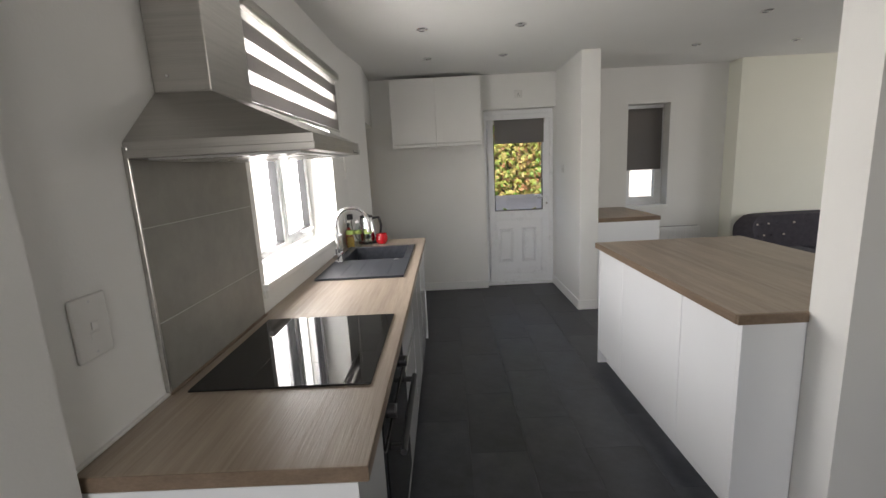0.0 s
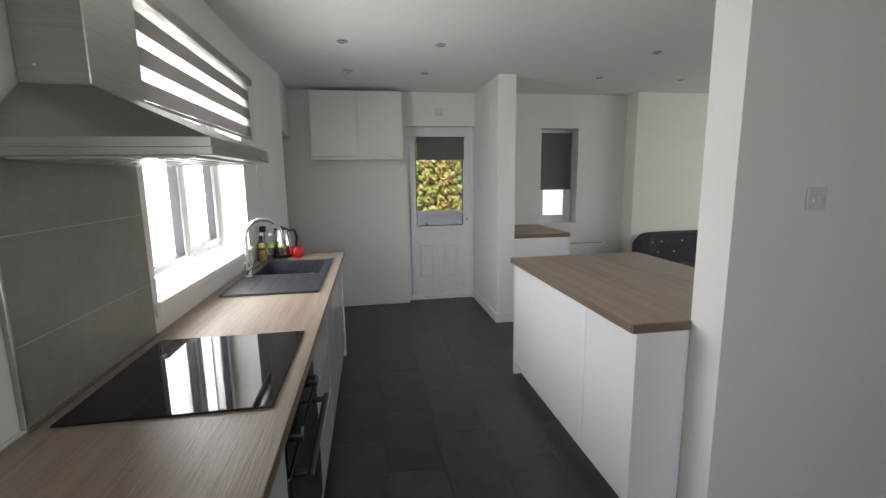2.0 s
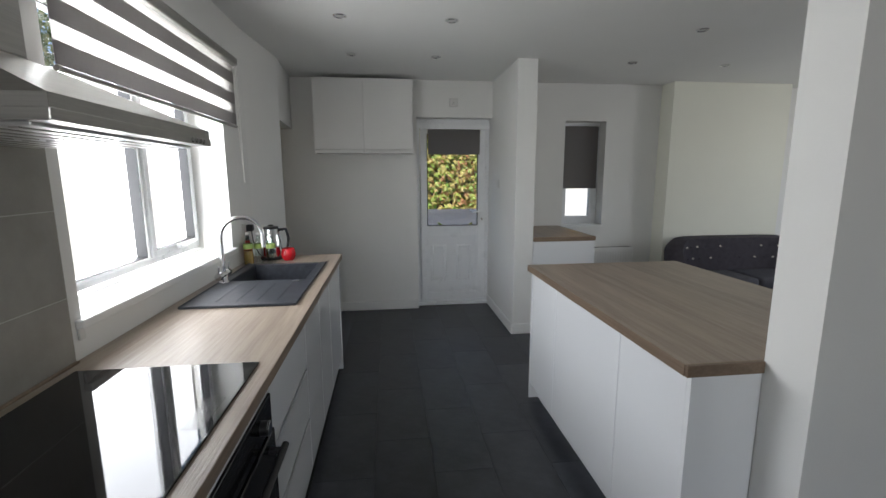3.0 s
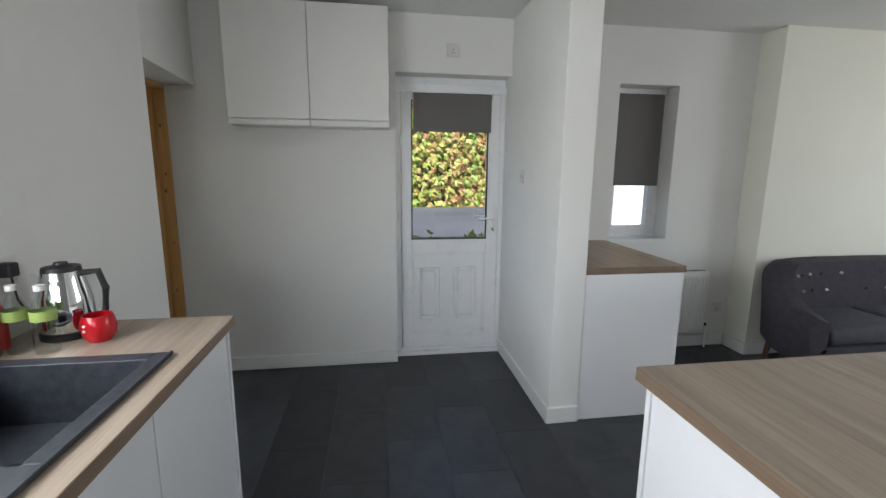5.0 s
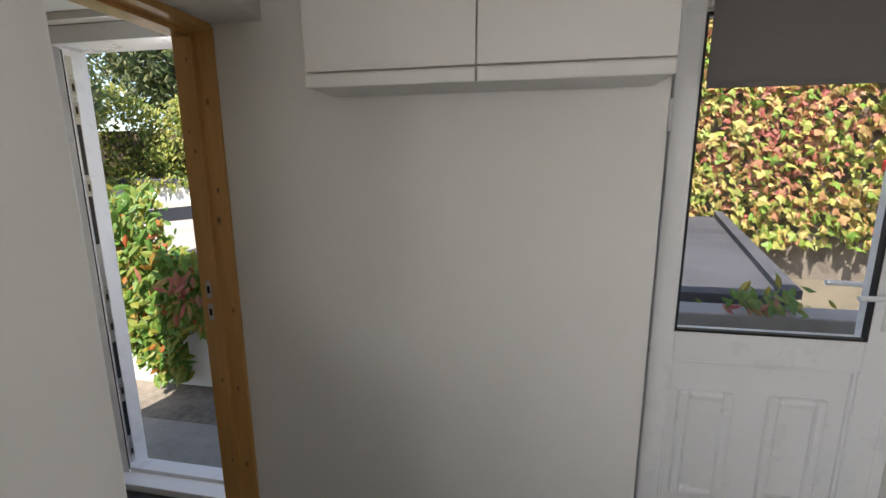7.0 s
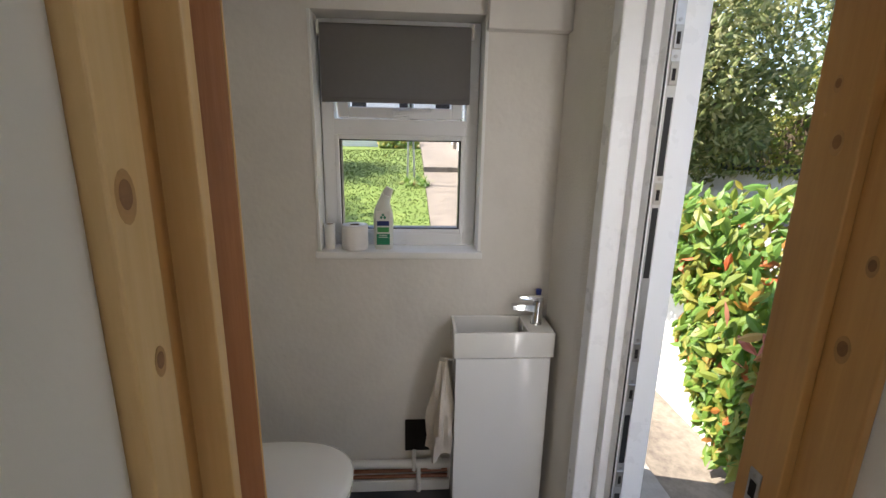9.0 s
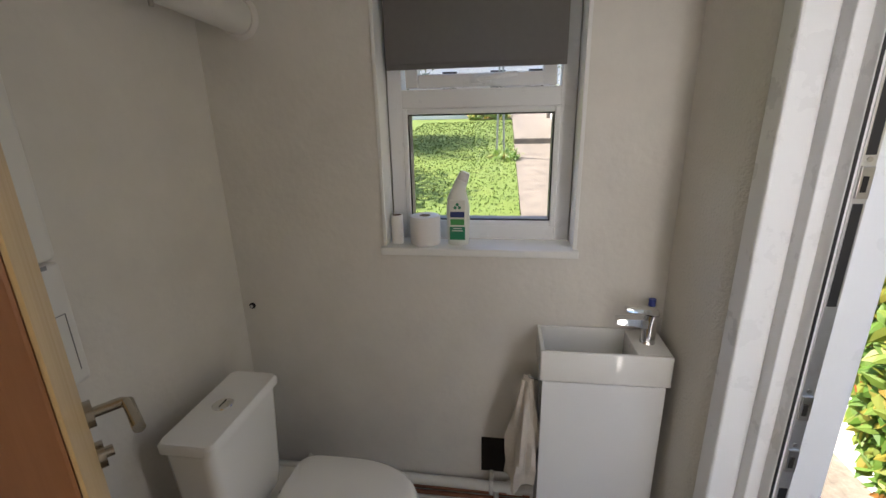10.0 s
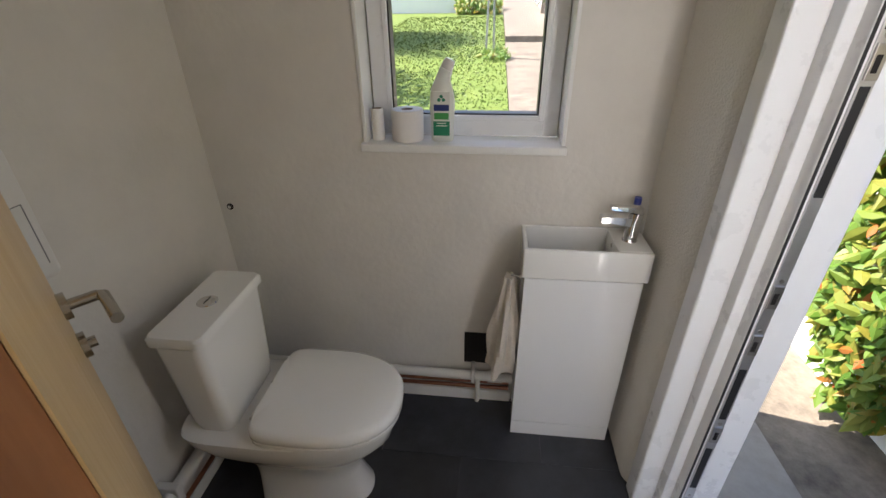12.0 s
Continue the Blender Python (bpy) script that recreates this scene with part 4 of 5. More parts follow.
part("handle", tube([(-0.50, 3.64, 1.115), (-0.45, 3.645, 1.12), (-0.435, 3.648, 1.06), (-0.445, 3.648, 0.98), (-0.48, 3.642, 0.955)], 0.011), M_BLACK, kt, "black loop handle", True)
part("spout", loft([[(-0.61, 3.62, 1.08), (-0.61, 3.65, 1.08), (-0.60, 3.635, 1.05)], [(-0.635, 3.628, 1.115), (-0.635, 3.642, 1.115), (-0.63, 3.635, 1.10)]]), M_CHROME, kt)
mg = thing("red_mug", -0.425, 3.57, 0.91, "rounded glossy red mug on the worktop", "mug")
part("body", lathe([(0, 0), (0.03, 0), (0.045, 0.02), (0.049, 0.045), (0.044, 0.075), (0.04, 0.085), (0.037, 0.085), (0.042, 0.05), (0.03, 0.01), (0, 0.008)], -0.425, 3.57, 0.91), M_RED, mg, smooth=True)
part("pattern_dots", join(C((-0.44, 3.525, 0.97), (-0.44, 3.522, 0.97), 0.004, seg=8), C((-0.44, 3.524, 0.955), (-0.44, 3.521, 0.955), 0.004, seg=8)), M_WHITE, mg)


# ---- sockets and switches ----
def plate(name, label, cat, ax, at, s, z, w, h, kind_):
    """A white wall plate; ax '+x', '-x', '-y' is the way it faces."""
    def bx(d0, d1, s0, s1, z0, z1, bev=0.0):
        if ax == "+x":
            return B(at + d0, at + d1, s + s0, s + s1, z + z0, z + z1, bev)
        if ax == "-x":
            return B(at - d1, at - d0, s + s0, s + s1, z + z0, z + z1, bev)
        return B(s + s0, s + s1, at - d1, at - d0, z + z0, z + z1, bev)
    loc = (at, s, z) if ax != "-y" else (s, at, z)
    th = thing(name, *loc, label, cat)
    part("plate", bx(0, 0.009, -w / 2, w / 2, -h / 2, h / 2, 0.004), M_WHITE, th)
    if kind_ == "switch":
        for o in ((-0.012, 0.012) if w > 0.07 else (0.0,)):
            part("rocker", bx(0.008, 0.013, o - 0.006, o + 0.006, -0.012, 0.012, 0.002), M_WHITE, th)
        for o in (-w / 2 + 0.012, w / 2 - 0.012):
            part("screw", bx(0.0085, 0.0095, o - 0.003, o + 0.003, -0.003, 0.003), M_KEEP, th)
    elif kind_ == "spur":
        part("rocker", bx(0.008, 0.013, -0.006, 0.012, -0.008, 0.012, 0.002), M_WHITE, th)
        part("fuse_carrier", bx(0.008, 0.011, -0.012, 0.012, -0.03, -0.012, 0.001), M_WHITE, th)
        for o in (-h / 2 + 0.014, h / 2 - 0.014):
            part("screw", bx(0.0085, 0.0095, -0.003, 0.003, o - 0.003, o + 0.003), M_KEEP, th)
    elif kind_ == "socket":
        part("rocker", bx(0.008, 0.012, -0.02, -0.008, 0.008, 0.028, 0.002), M_WHITE, th)
        for a, b, c, d in ((-0.004, 0.004, -0.002, 0.006), (-0.014, -0.006, -0.02, -0.015), (0.006, 0.014, -0.02, -0.015)):
            part("pin_slot", bx(0.0085, 0.0095, a, b, c, d), M_DARK, th)
    return th


plate("cooker_switch", "white cooker switch plate with a rocker", "switch", "+x", XL, 0.985, 1.195, 0.10, 0.146, "spur")
plate("light_switch", "white double light switch on the wall", "light switch", "-y", 1.44, 1.782, 1.413, 0.086, 0.086, "switch")
plate("light_switch", "white light switch beside the back door", "light switch", "-x", 1.42, 4.955, 1.411, 0.075, 0.086, "switch")
plate("wall_socket", "white socket high above the back door", "socket", "-y", YE, 0.993, 2.265, 0.09, 0.088, "socket")
sk2 = plate("wall_socket", "white socket with a black plug above the worktop", "socket", "+x", XL, 3.60, 1.13, 0.146, 0.086, "socket")
pg = thing("plug_and_lead", -0.69, 3.60, 1.13, "black plug and kettle lead", "plug")
part("plug_body", B(-0.70, -0.655, 3.58, 3.62, 1.115, 1.16, 0.006), M_BLACK, pg)
part("lead", tube([(-0.67, 3.60, 1.12), (-0.665, 3.605, 1.04), (-0.64, 3.63, 0.95), (-0.60, 3.64, 0.917)], 0.0035, seg=8), M_BLACK, pg, smooth=True)
plate("wall_socket", "small white socket by the skirting", "socket", "-y", YE, 3.27, 0.33, 0.086, 0.086, "socket")
plate("sill_sensor", "small pale clip under the sill end", "clip", "+x", XL, 1.915, 0.99, 0.03, 0.04, "none")

# wall cupboard above the end wall
wc = thing("wall_cupboard", 0.05, 5.17, 1.715, "satin white double wall cupboard near the ceiling", "cupboard")
part("carcass", B(-0.448, 0.543, 5.085, YE - 0.001, 1.722, 2.452, 0.001), M_MATT, wc)
for a, b in ((-0.448, 0.045), (0.047, 0.543)):
    d = part("cupboard_door", B(a + 0.001, b - 0.001, 5.062, 5.083, 1.762, 2.452, 0.002), M_MATT, wc)
    part("finger_rail", B(a + 0.001, b - 0.001, 5.058, 5.083, 1.718, 1.756, 0.005), M_MATT, d)
part("cable", tube([(-0.2, 5.2, 2.455), (0.0, 5.15, 2.462), (0.1, 5.2, 2.456)], 0.005), M_BLACK, wc)

# island
IX0, IX1, IY0, IY1 = 1.176, 2.212, 1.60, 3.16
worktop("island_worktop", "oak-effect island worktop with dark edge", IX0, IX1, 1.609, IY1, 0.873, 0.912, m=M_OAK)
part("front_tongue", B(IX0, 1.438, 1.596, 1.609, 0.873, 0.912, 0.002), M_EDGE, bpy.data.objects["island_worktop"])
IFX = 1.20
for a, b, lab in ((1.625, 2.03, "white gloss island cabinet by the wall end"), (2.03, 2.72, "wide white gloss island cabinet"), (2.72, 3.12, "white gloss island cabinet at the far end")):
    base_unit("island_cabinet", lab, IFX, 1.78, a, b, 0.872, -1, [(a, b, 0.105, 0.862)], group="island cabinets")
ep = thing("end_panel", 1.5, 3.13, 0, "white gloss far end panel of the island", "kitchen panel")
part("panel", B(1.197, 2.19, 3.121, 3.14, 0, 0.872, 0.001), M_GLOSS, ep)
ep = thing("end_panel", 1.35, 1.61, 0, "white gloss near end panel of the island", "kitchen panel")
part("panel", B(1.197, 1.437, 1.603, 1.623, 0, 0.872, 0.001), M_GLOSS, ep)
ep = thing("back_panel", 1.9, 2.4, 0, "white gloss back panel of the island", "kitchen panel")
part("panel", B(1.785, 1.803, 1.61, 3.12, 0, 0.872, 0.001), M_GLOSS, ep)

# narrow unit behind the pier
worktop("side_worktop", "small oak-effect worktop by the pier, shade in its colour", 1.603, 2.21, 4.33, 5.272, 0.882, 0.922, m=M_OAK_SHADED)
pn = thing("side_cabinet", 1.9, 4.8, 0, "plain white cabinet with an oak top beside the pier", "cabinet")
part("front_panel", B(1.602, 2.205, 4.332, 4.352, 0, 0.881, 0.001), M_GLOSS, pn)
part("carcass", B(1.603, 2.195, 4.354, 5.26, 0.1, 0.881), M_GLOSS, pn)
part("plinth", B(1.61, 2.15, 4.36, 5.26, 0, 0.1), M_GLOSS, pn)

# radiator
rd = thing("radiator", 2.86, 5.2, 0.15, "white panel radiator under the narrow window", "radiator")
part("panel", B(2.40, 3.11, 5.195, 5.215, 0.15, 0.65, 0.006), M_TRIM, rd)
for i in range(22):
    x = 2.42 + i * 0.0315
    part("rib", B(x, x + 0.016, 5.188, 5.197, 0.18, 0.62, 0.003), M_TRIM, rd)
part("top_grille", B(2.40, 3.11, 5.20, 5.265, 0.65, 0.662, 0.003), M_TRIM, rd)
for i in range(24):
    part("grille_slot", B(2.415 + i * 0.0285, 2.432 + i * 0.0285, 5.212, 5.255, 0.661, 0.6635), M_DARK, rd)
part("side_cover", B(3.108, 3.114, 5.20, 5.268, 0.16, 0.655, 0.002), M_TRIM, rd)
part("pipe", tube([(3.13, 5.23, 0.2), (3.16, 5.23, 0.18), (3.16, 5.23, 0.0)], 0.0075), M_TRIM, rd, smooth=True)
part("valve", C((3.115, 5.23, 0.2), (3.15, 5.23, 0.2), 0.014), M_BLACK, rd, "dark radiator valve", True)

# downlights
dl = thing("downlight", 0, 3.467, ZC, "small chrome recessed ceiling downlight", "ceiling light", "ceiling downlights")
part("bezel", lathe([(0.043, 0), (0.043, -0.004), (0.036, -0.007), (0.031, -0.004), (0.031, 0)], 0, 3.467, ZC), M_CHROME, dl, smooth=True)
part("lens", lathe([(0, -0.002), (0.031, -0.002), (0.031, 0), (0, 0)], 0, 3.467, ZC), M_LED, dl)
for x, y in ((0.717, 3.475), (2.486, 3.462), (3.407, 3.455), (0.0, 4.36), (0.707, 4.367), (2.486, 4.36), (3.405, 4.368), (4.36, 4.375), (4.34, 3.45)):
    copy_thing(dl, Matrix.Translation((x, y, ZC)))


# ---- sofa ----
def build_sofa():
    """A rounded tub sofa with a deep-buttoned back and two seat cushions."""
    ox, oy = 4.10, 4.70
    sf = thing("tub_sofa", ox, oy, 0, "charcoal curved two-seat sofa with buttoned back and wooden legs", "sofa")
    def outline(u, grow=0.0, sw=0.0):
        # u runs from the one arm's front round the back to the other
        a = math.pi * (1.0 + 0.0) - math.pi * u
        cx, sy = math.cos(a), math.sin(a)
        ex = math.copysign(abs(cx) ** 0.55, cx) * (0.80 + grow)
        ey = (abs(sy) ** 0.5) * (0.40 + grow)
        return ox + ex, oy - 0.28 + ey * 1.45
    secs = []
    n = 41
    for i in range(n):
        u = i / (n - 1)
        k = math.sin(math.pi * u)
        top = 0.50 + 0.30 * min(1.0, k * 1.25) ** 0.9
        x0, y0 = outline(u, 0.04)
        x1, y1 = outline(u, -0.07)
        x2, y2 = outline(u, 0.0)
        lean = 0.03
        secs.append([(x2, y2, 0.17), (x0, y0, 0.24), (x0 + (x0 - ox) * lean, y0 + lean, top - 0.05), (x0, y0, top - 0.01), (x2, y2, top + 0.01), (x1, y1, top - 0.01), (x1, y1, top - 0.06), (x1, y1, 0.3), (x1, y1, 0.17)])
    part("back_shell", loft(secs), M_SOFA, sf, smooth=True)
    base = []
    for z, g in ((0.16, -0.08), (0.19, -0.04), (0.30, -0.04), (0.31, -0.06)):
        base.append([(*outline(i / 24, g), z) for i in range(25)])
    part("seat_base", loft(base), M_SOFA, sf, smooth=True)
    for x0, x1 in ((ox - 0.70, ox - 0.005), (ox + 0.005, ox + 0.70)):
        part("seat_cushion", B(x0, x1, oy - 0.27, oy + 0.22, 0.305, 0.43, 0.045, seg=4), M_CUSH, sf, "grey seat cushion", True)
    for r, z in ((0, 0.70), (1, 0.57)):
        for i in range(9):
            u = 0.27 + 0.46 * (i + 0.5 * r) / 8.5
            x, y = outline(u, -0.075)
            part("button", C((x, y + 0.006, z), (x, y - 0.008, z), 0.011, 0.008, seg=10), M_TOWEL if (i + r) % 2 == 0 else M_SOFA, sf, "pale fabric button" if (i + r) % 2 == 0 else "dark fabric button", True)
    for sx in (-0.66, 0.66):
        for y in (oy - 0.2, oy + 0.2):
            part("leg", C((ox + sx * 1.06, y, 0.0), (ox + sx, y, 0.18), 0.013, 0.024), M_WALNUT, sf, "tapered dark wood leg", True)


build_sofa()

# ---- WC ----
def toilet():
    """Close-coupled toilet with its back to the side wall."""
    cx = -1.71
    th = thing("toilet", cx, 4.2, 0, "white close-coupled ceramic toilet with the lid down", "toilet")
    # cistern
    def rr(x0, x1, y0, y1, z, r=0.03):
        pts = []
        for qx, qy, a0 in ((x1 - r, y1 - r, 0), (x0 + r, y1 - r, 90), (x0 + r, y0 + r, 180), (x1 - r, y0 + r, 270)):
            for k in range(6):
                a = radians(a0 + 18 * k)
                pts.append((qx + r * math.cos(a), qy + r * math.sin(a), z))
        return pts
    part("cistern", loft([rr(cx - 0.135, cx + 0.135, 3.925, 4.04, 0.405), rr(cx - 0.145, cx + 0.145, 3.92, 4.045, 0.45), rr(cx - 0.162, cx + 0.162, 3.915, 4.055, 0.742)]), M_CERAMIC, th, smooth=True)
    lid = part("cistern_lid", loft([rr(cx - 0.163, cx + 0.163, 3.912, 4.058, 0.745, 0.02), rr(cx - 0.169, cx + 0.169, 3.908, 4.064, 0.751, 0.02), rr(cx - 0.169, cx + 0.169, 3.908, 4.064, 0.770, 0.02), rr(cx - 0.163, cx + 0.163, 3.913, 4.058, 0.778, 0.02)]), M_CERAMIC, th, smooth=True)
    b = part("flush_button", lathe([(0, 0.004), (0.016, 0.005), (0.019, 0.003), (0.026, 0.003), (0.029, 0)], cx, 3.985, 0.778), M_CHROME, lid, "round chrome dual flush button", True)
    part("button_split", B(cx - 0.017, cx + 0.017, 3.984, 3.9865, 0.7826, 0.7836), M_DARK, b)
    # pan
    def egg(w, y0, y1, z, sq=0.0, n=36):
        pts = []
        ym = y0 + (y1 - y0) * 0.42
        for k in range(n):
            a = 2 * math.pi * k / n
            c, s = math.cos(a), math.sin(a)
            e = 0.3 if s < 0 else 0.82
            pts.append((cx + math.copysign(abs(c) ** e, c) * w, ym + (math.copysign(abs(s) ** (0.3 if s < 0 else 0.9), s)) * ((y1 - ym) if s > 0 else (ym - y0)), z))
        return pts
    part("pan", loft([egg(0.105, 4.02, 4.40, 0.0), egg(0.10, 4.02, 4.40, 0.02), egg(0.082, 4.02, 4.36, 0.11), egg(0.088, 4.02, 4.37, 0.18), egg(0.13, 3.98, 4.44, 0.255), egg(0.165, 3.92, 4.49, 0.32), egg(0.178, 3.88, 4.505, 0.37), egg(0.18, 3.87, 4.51, 0.398), egg(0.17, 3.87, 4.50, 0.405)]), M_CERAMIC, th, smooth=True)
    part("seat", loft([egg(0.178, 4.105, 4.518, 0.407), egg(0.184, 4.10, 4.524, 0.412), egg(0.184, 4.10, 4.524, 0.422), egg(0.178, 4.105, 4.518, 0.425)]), M_CERAMIC, th, smooth=True)
    part("lid", loft([egg(0.182, 4.103, 4.522, 0.4265), egg(0.187, 4.10, 4.528, 0.434), egg(0.187, 4.10, 4.528, 0.448), egg(0.182, 4.103, 4.522, 0.460), egg(0.168, 4.108, 4.508, 0.468), egg(0.08, 4.14, 4.42, 0.471)]), M_CERAMIC, th, "flat white plastic lid", smooth=True)
    for s in (-1, 1):
        part("seat_hinge", C((cx + s * 0.075 - 0.02, 4.085, 0.415), (cx + s * 0.075 + 0.02, 4.085, 0.415), 0.012), M_WHITE, th, smooth=True)
    part("floor_screw_cap", lathe([(0, 0.01), (0.007, 0.008), (0.009, 0)], cx + 0.115, 4.2, 0.03), M_WHITE, th, "white screw cap", True)
    part("waste_connector", C((cx, 3.80, 0.19), (cx, 4.02, 0.19), 0.052), M_WHITE, th, smooth=True)


toilet()

# vanity unit with a small basin
vn = thing("vanity_unit", -2.07, 5.075, 0, "slim white vanity unit with a shallow basin", "vanity unit")
part("body", B(WX + 0.002, -2.0, 4.893, 5.255, 0.0, 0.735, 0.001), M_GLOSS, vn)
part("vanity_door", B(-2.0, -1.983, 4.889, 5.258, 0.072, 0.735, 0.0015), M_GLOSS, vn)
part("plinth", B(-2.0, -1.984, 4.889, 5.258, 0.0, 0.069, 0.001), M_GLOSS, vn)
bs = part("basin", B(WX + 0.002, -1.975, 4.88, 5.268, 0.742, 0.748, 0.002), M_CERAMIC, vn, "white ceramic basin")
t = 0.013
for q in ((WX + 0.002, WX + 0.002 + t, 4.88, 5.268), (-1.975 - t, -1.975, 4.88, 5.268), (WX + 0.002 + t, -1.975 - t, 4.88, 4.88 + t), (WX + 0.002 + t, -1.975 - t, 5.165, 5.268)):
    part("basin_rim", B(*q, 0.744, 0.845, 0.004, seg=3), M_CERAMIC, bs, smooth=True)
part("bowl_floor", loft([rect(WX + 0.01, -1.985, 4.888, 5.17, 0.752), rect(WX + 0.05, -2.02, 4.93, 5.12, 0.77)]), M_CERAMIC, bs)
part("basin_waste", lathe([(0, 0.006), (0.018, 0.005), (0.022, 0)], -2.07, 5.03, 0.7705), M_CHROME, bs, "chrome waste plug", True)
part("overflow", C((-2.07, 5.167, 0.822), (-2.07, 5.1635, 0.822), 0.009), M_CHROME, bs, "chrome overflow ring", True)
tp2 = thing("basin_tap", -2.07, 5.215, 0.845, "chrome basin mixer tap with a flat lever", "tap")
part("body", loft([[(-2.07 + r * math.cos(k * math.pi / 8), 5.215 + o + r * math.sin(k * math.pi / 8), 0.845 + h) for k in range(16)] for r, h, o in ((0.024, 0, 0), (0.022, 0.01, 0), (0.02, 0.06, 0.002), (0.022, 0.095, 0.006))]), M_CHROME, tp2, smooth=True)
part("spout", loft([[(-2.07 - 0.017, y, z), (-2.07 + 0.017, y, z), (-2.07 + 0.017, y, z + h), (-2.07 - 0.017, y, z + h)] for y, z, h in ((5.215, 0.895, 0.03), (5.16, 0.905, 0.022), (5.115, 0.908, 0.016))]), M_CHROME, tp2)
part("lever", loft([[(-2.07 - 0.015, y, z), (-2.07 + 0.015, y, z), (-2.07 + 0.012, y, z + h), (-2.07 - 0.012, y, z + h)] for y, z, h in ((5.235, 0.938, 0.02), (5.19, 0.946, 0.014), (5.14, 0.951, 0.008))]), M_CHROME, tp2)
sb2 = thing("small_bottle", -2.125, 5.235, 0.845, "small clear bottle with a blue cap behind the tap", "bottle")
part("body", lathe([(0, 0), (0.017, 0), (0.018, 0.06), (0.009, 0.1), (0, 0.1)], -2.125, 5.235, 0.845), M_CLEAR, sb2, smooth=True)
part("cap", C((-2.125, 5.235, 0.945), (-2.125, 5.235, 0.968), 0.011), M_BLUECAP, sb2, smooth=True)


# towel over the side of the vanity
def towel():
    th = thing("hand_towel", -2.05, 4.86, 0.3, "crumpled cream hand towel hung beside the basin", "towel")
    secs = []
    n = 30
    for j in range(15):
        f = j / 14
        z = 0.70 - 0.42 * f
        w = 0.022 + 0.045 * min(1, f * 1.6) - (0.02 if f > 0.85 else 0)
        d = 0.016 + 0.03 * min(1, f * 1.8)
        ring_ = []
        for k in range(n):
            a = 2 * math.pi * k / n
            rip = 1 + 0.28 * math.sin(5 * a + 3 * f + 1) + 0.12 * math.sin(9 * a - 7 * f)
            ring_.append((-2.05 + w * math.cos(a) * rip, 4.848 - 0.014 * f + d * math.sin(a) * rip, z + (0.02 * math.sin(3 * a) if j == 14 else 0)))
        secs.append(ring_)
    part("cloth", loft(secs), M_TOWEL, th, smooth=True)
    part("hook", C((-2.05, 4.888, 0.695), (-2.05, 4.85, 0.705), 0.005), M_CHROME, th)


towel()

# pipes along the window wall
hole = structure("wall_recess", B(WX - 0.001, WX + 0.004, 4.69, 4.80, 0.20, 0.355), M_DARK, "dark unplastered hole in the wall", "recess")
pp = thing("waste_pipe", -2.13, 4.4, 0.0, "white plastic waste pipe clipped along the toilet wall", "pipe")
part("pipe", tube([(-2.125, 3.82, 0.165), (-2.125, 4.3, 0.16), (-2.125, 4.89, 0.155)], 0.02), M_WHITE, pp, smooth=True)
for y in (3.98, 4.73):
    part("pipe_clip", B(WX, -2.10, y - 0.008, y + 0.008, 0.135, 0.205, 0.004), M_WHITE, pp)
part("down_pipe", C((-2.118, 4.75, 0.02), (-2.118, 4.75, 0.15), 0.010), M_WHITE, pp, smooth=True)
part("coupling", C((-2.125, 4.79, 0.157), (-2.125, 4.85, 0.156), 0.025), M_WHITE, pp, smooth=True)
for z in (0.105, 0.075):
    cpn = thing("copper_pipe", -2.145, 4.4, z, "dull copper heating pipe along the wall foot", "pipe", "copper pipes")
    part("pipe", tube([(-2.145, 3.80, z), (-2.145, 4.5, z), (-2.145, 4.88, z)], 0.0085), M_COPPER, cpn, smooth=True)
structure("baseboard_11", B(WX, WX + 0.02, WY, 4.89, 0, 0.055, 0.004), M_TRIM, "old painted skirting in the toilet", "skirting")
structure("baseboard_12", B(WX + 0.02, -1.1, WY, WY + 0.02, 0, 0.055, 0.004), M_TRIM, "old painted skirting in the toilet", "skirting")
sp = thing("side_pipe", -1.6, 3.83, 0.1, "white soil pipe along the toilet side wall", "pipe")
part("pipe", tube([(-1.80, 3.83, 0.19), (-1.5, 3.83, 0.185), (-1.12, 3.83, 0.18)], 0.022), M_WHITE, sp, smooth=True)
part("pipe_clip", B(-1.515, -1.49, WY, 3.858, 0.155, 0.225, 0.004), M_WHITE, sp)
cpn = thing("copper_pipe", -1.6, 3.812, 0.08, "dull copper pipe along the side wall foot", "pipe", "copper pipes")
part("pipe", tube([(-2.1, 3.812, 0.085), (-1.5, 3.812, 0.085), (-1.12, 3.812, 0.085)], 0.0085), M_COPPER, cpn, smooth=True)
plug = thing("wall_plug", WX, 3.82, 0.87, "small dark wall fixing with a steel screw", "wall fixing")
part("collar", C((WX, 3.825, 0.871), (WX + 0.004, 3.825, 0.871), 0.012), M_DARK, plug)
part("screw", C((WX, 3.825, 0.871), (WX + 0.008, 3.825, 0.871), 0.006), M_CHROME, plug)

# boiler and its flue
bo = thing("wall_boiler", -1.2, 3.86, 1.05, "white wall-hung gas boiler with a round dial", "boiler")
part("casing", B(-1.43, -0.95, WY + 0.002, 3.935, 1.303, 1.80, 0.012, seg=3), M_WHITE, bo)
pnl = part("control_panel", B(-1.43, -0.95, WY + 0.002, 3.935, 1.05, 1.3, 0.01, seg=3), M_WHITE, bo)
kb = part("dial", C((-1.36, 3.935, 1.255), (-1.36, 3.948, 1.255), 0.035, 0.032), M_WHITE, pnl, "round white control dial", True)
part("dial_grip", B(-1.366, -1.354, 3.947, 3.956, 1.225, 1.285, 0.002), M_WHITE, kb)
part("flap_line", B(-1.41, -1.2, 3.9352, 3.9365, 1.199, 1.2005), M_SCREEN, pnl)
part("flap_line", B(-1.411, -1.4095, 3.9352, 3.9365, 1.08, 1.2), M_SCREEN, pnl)
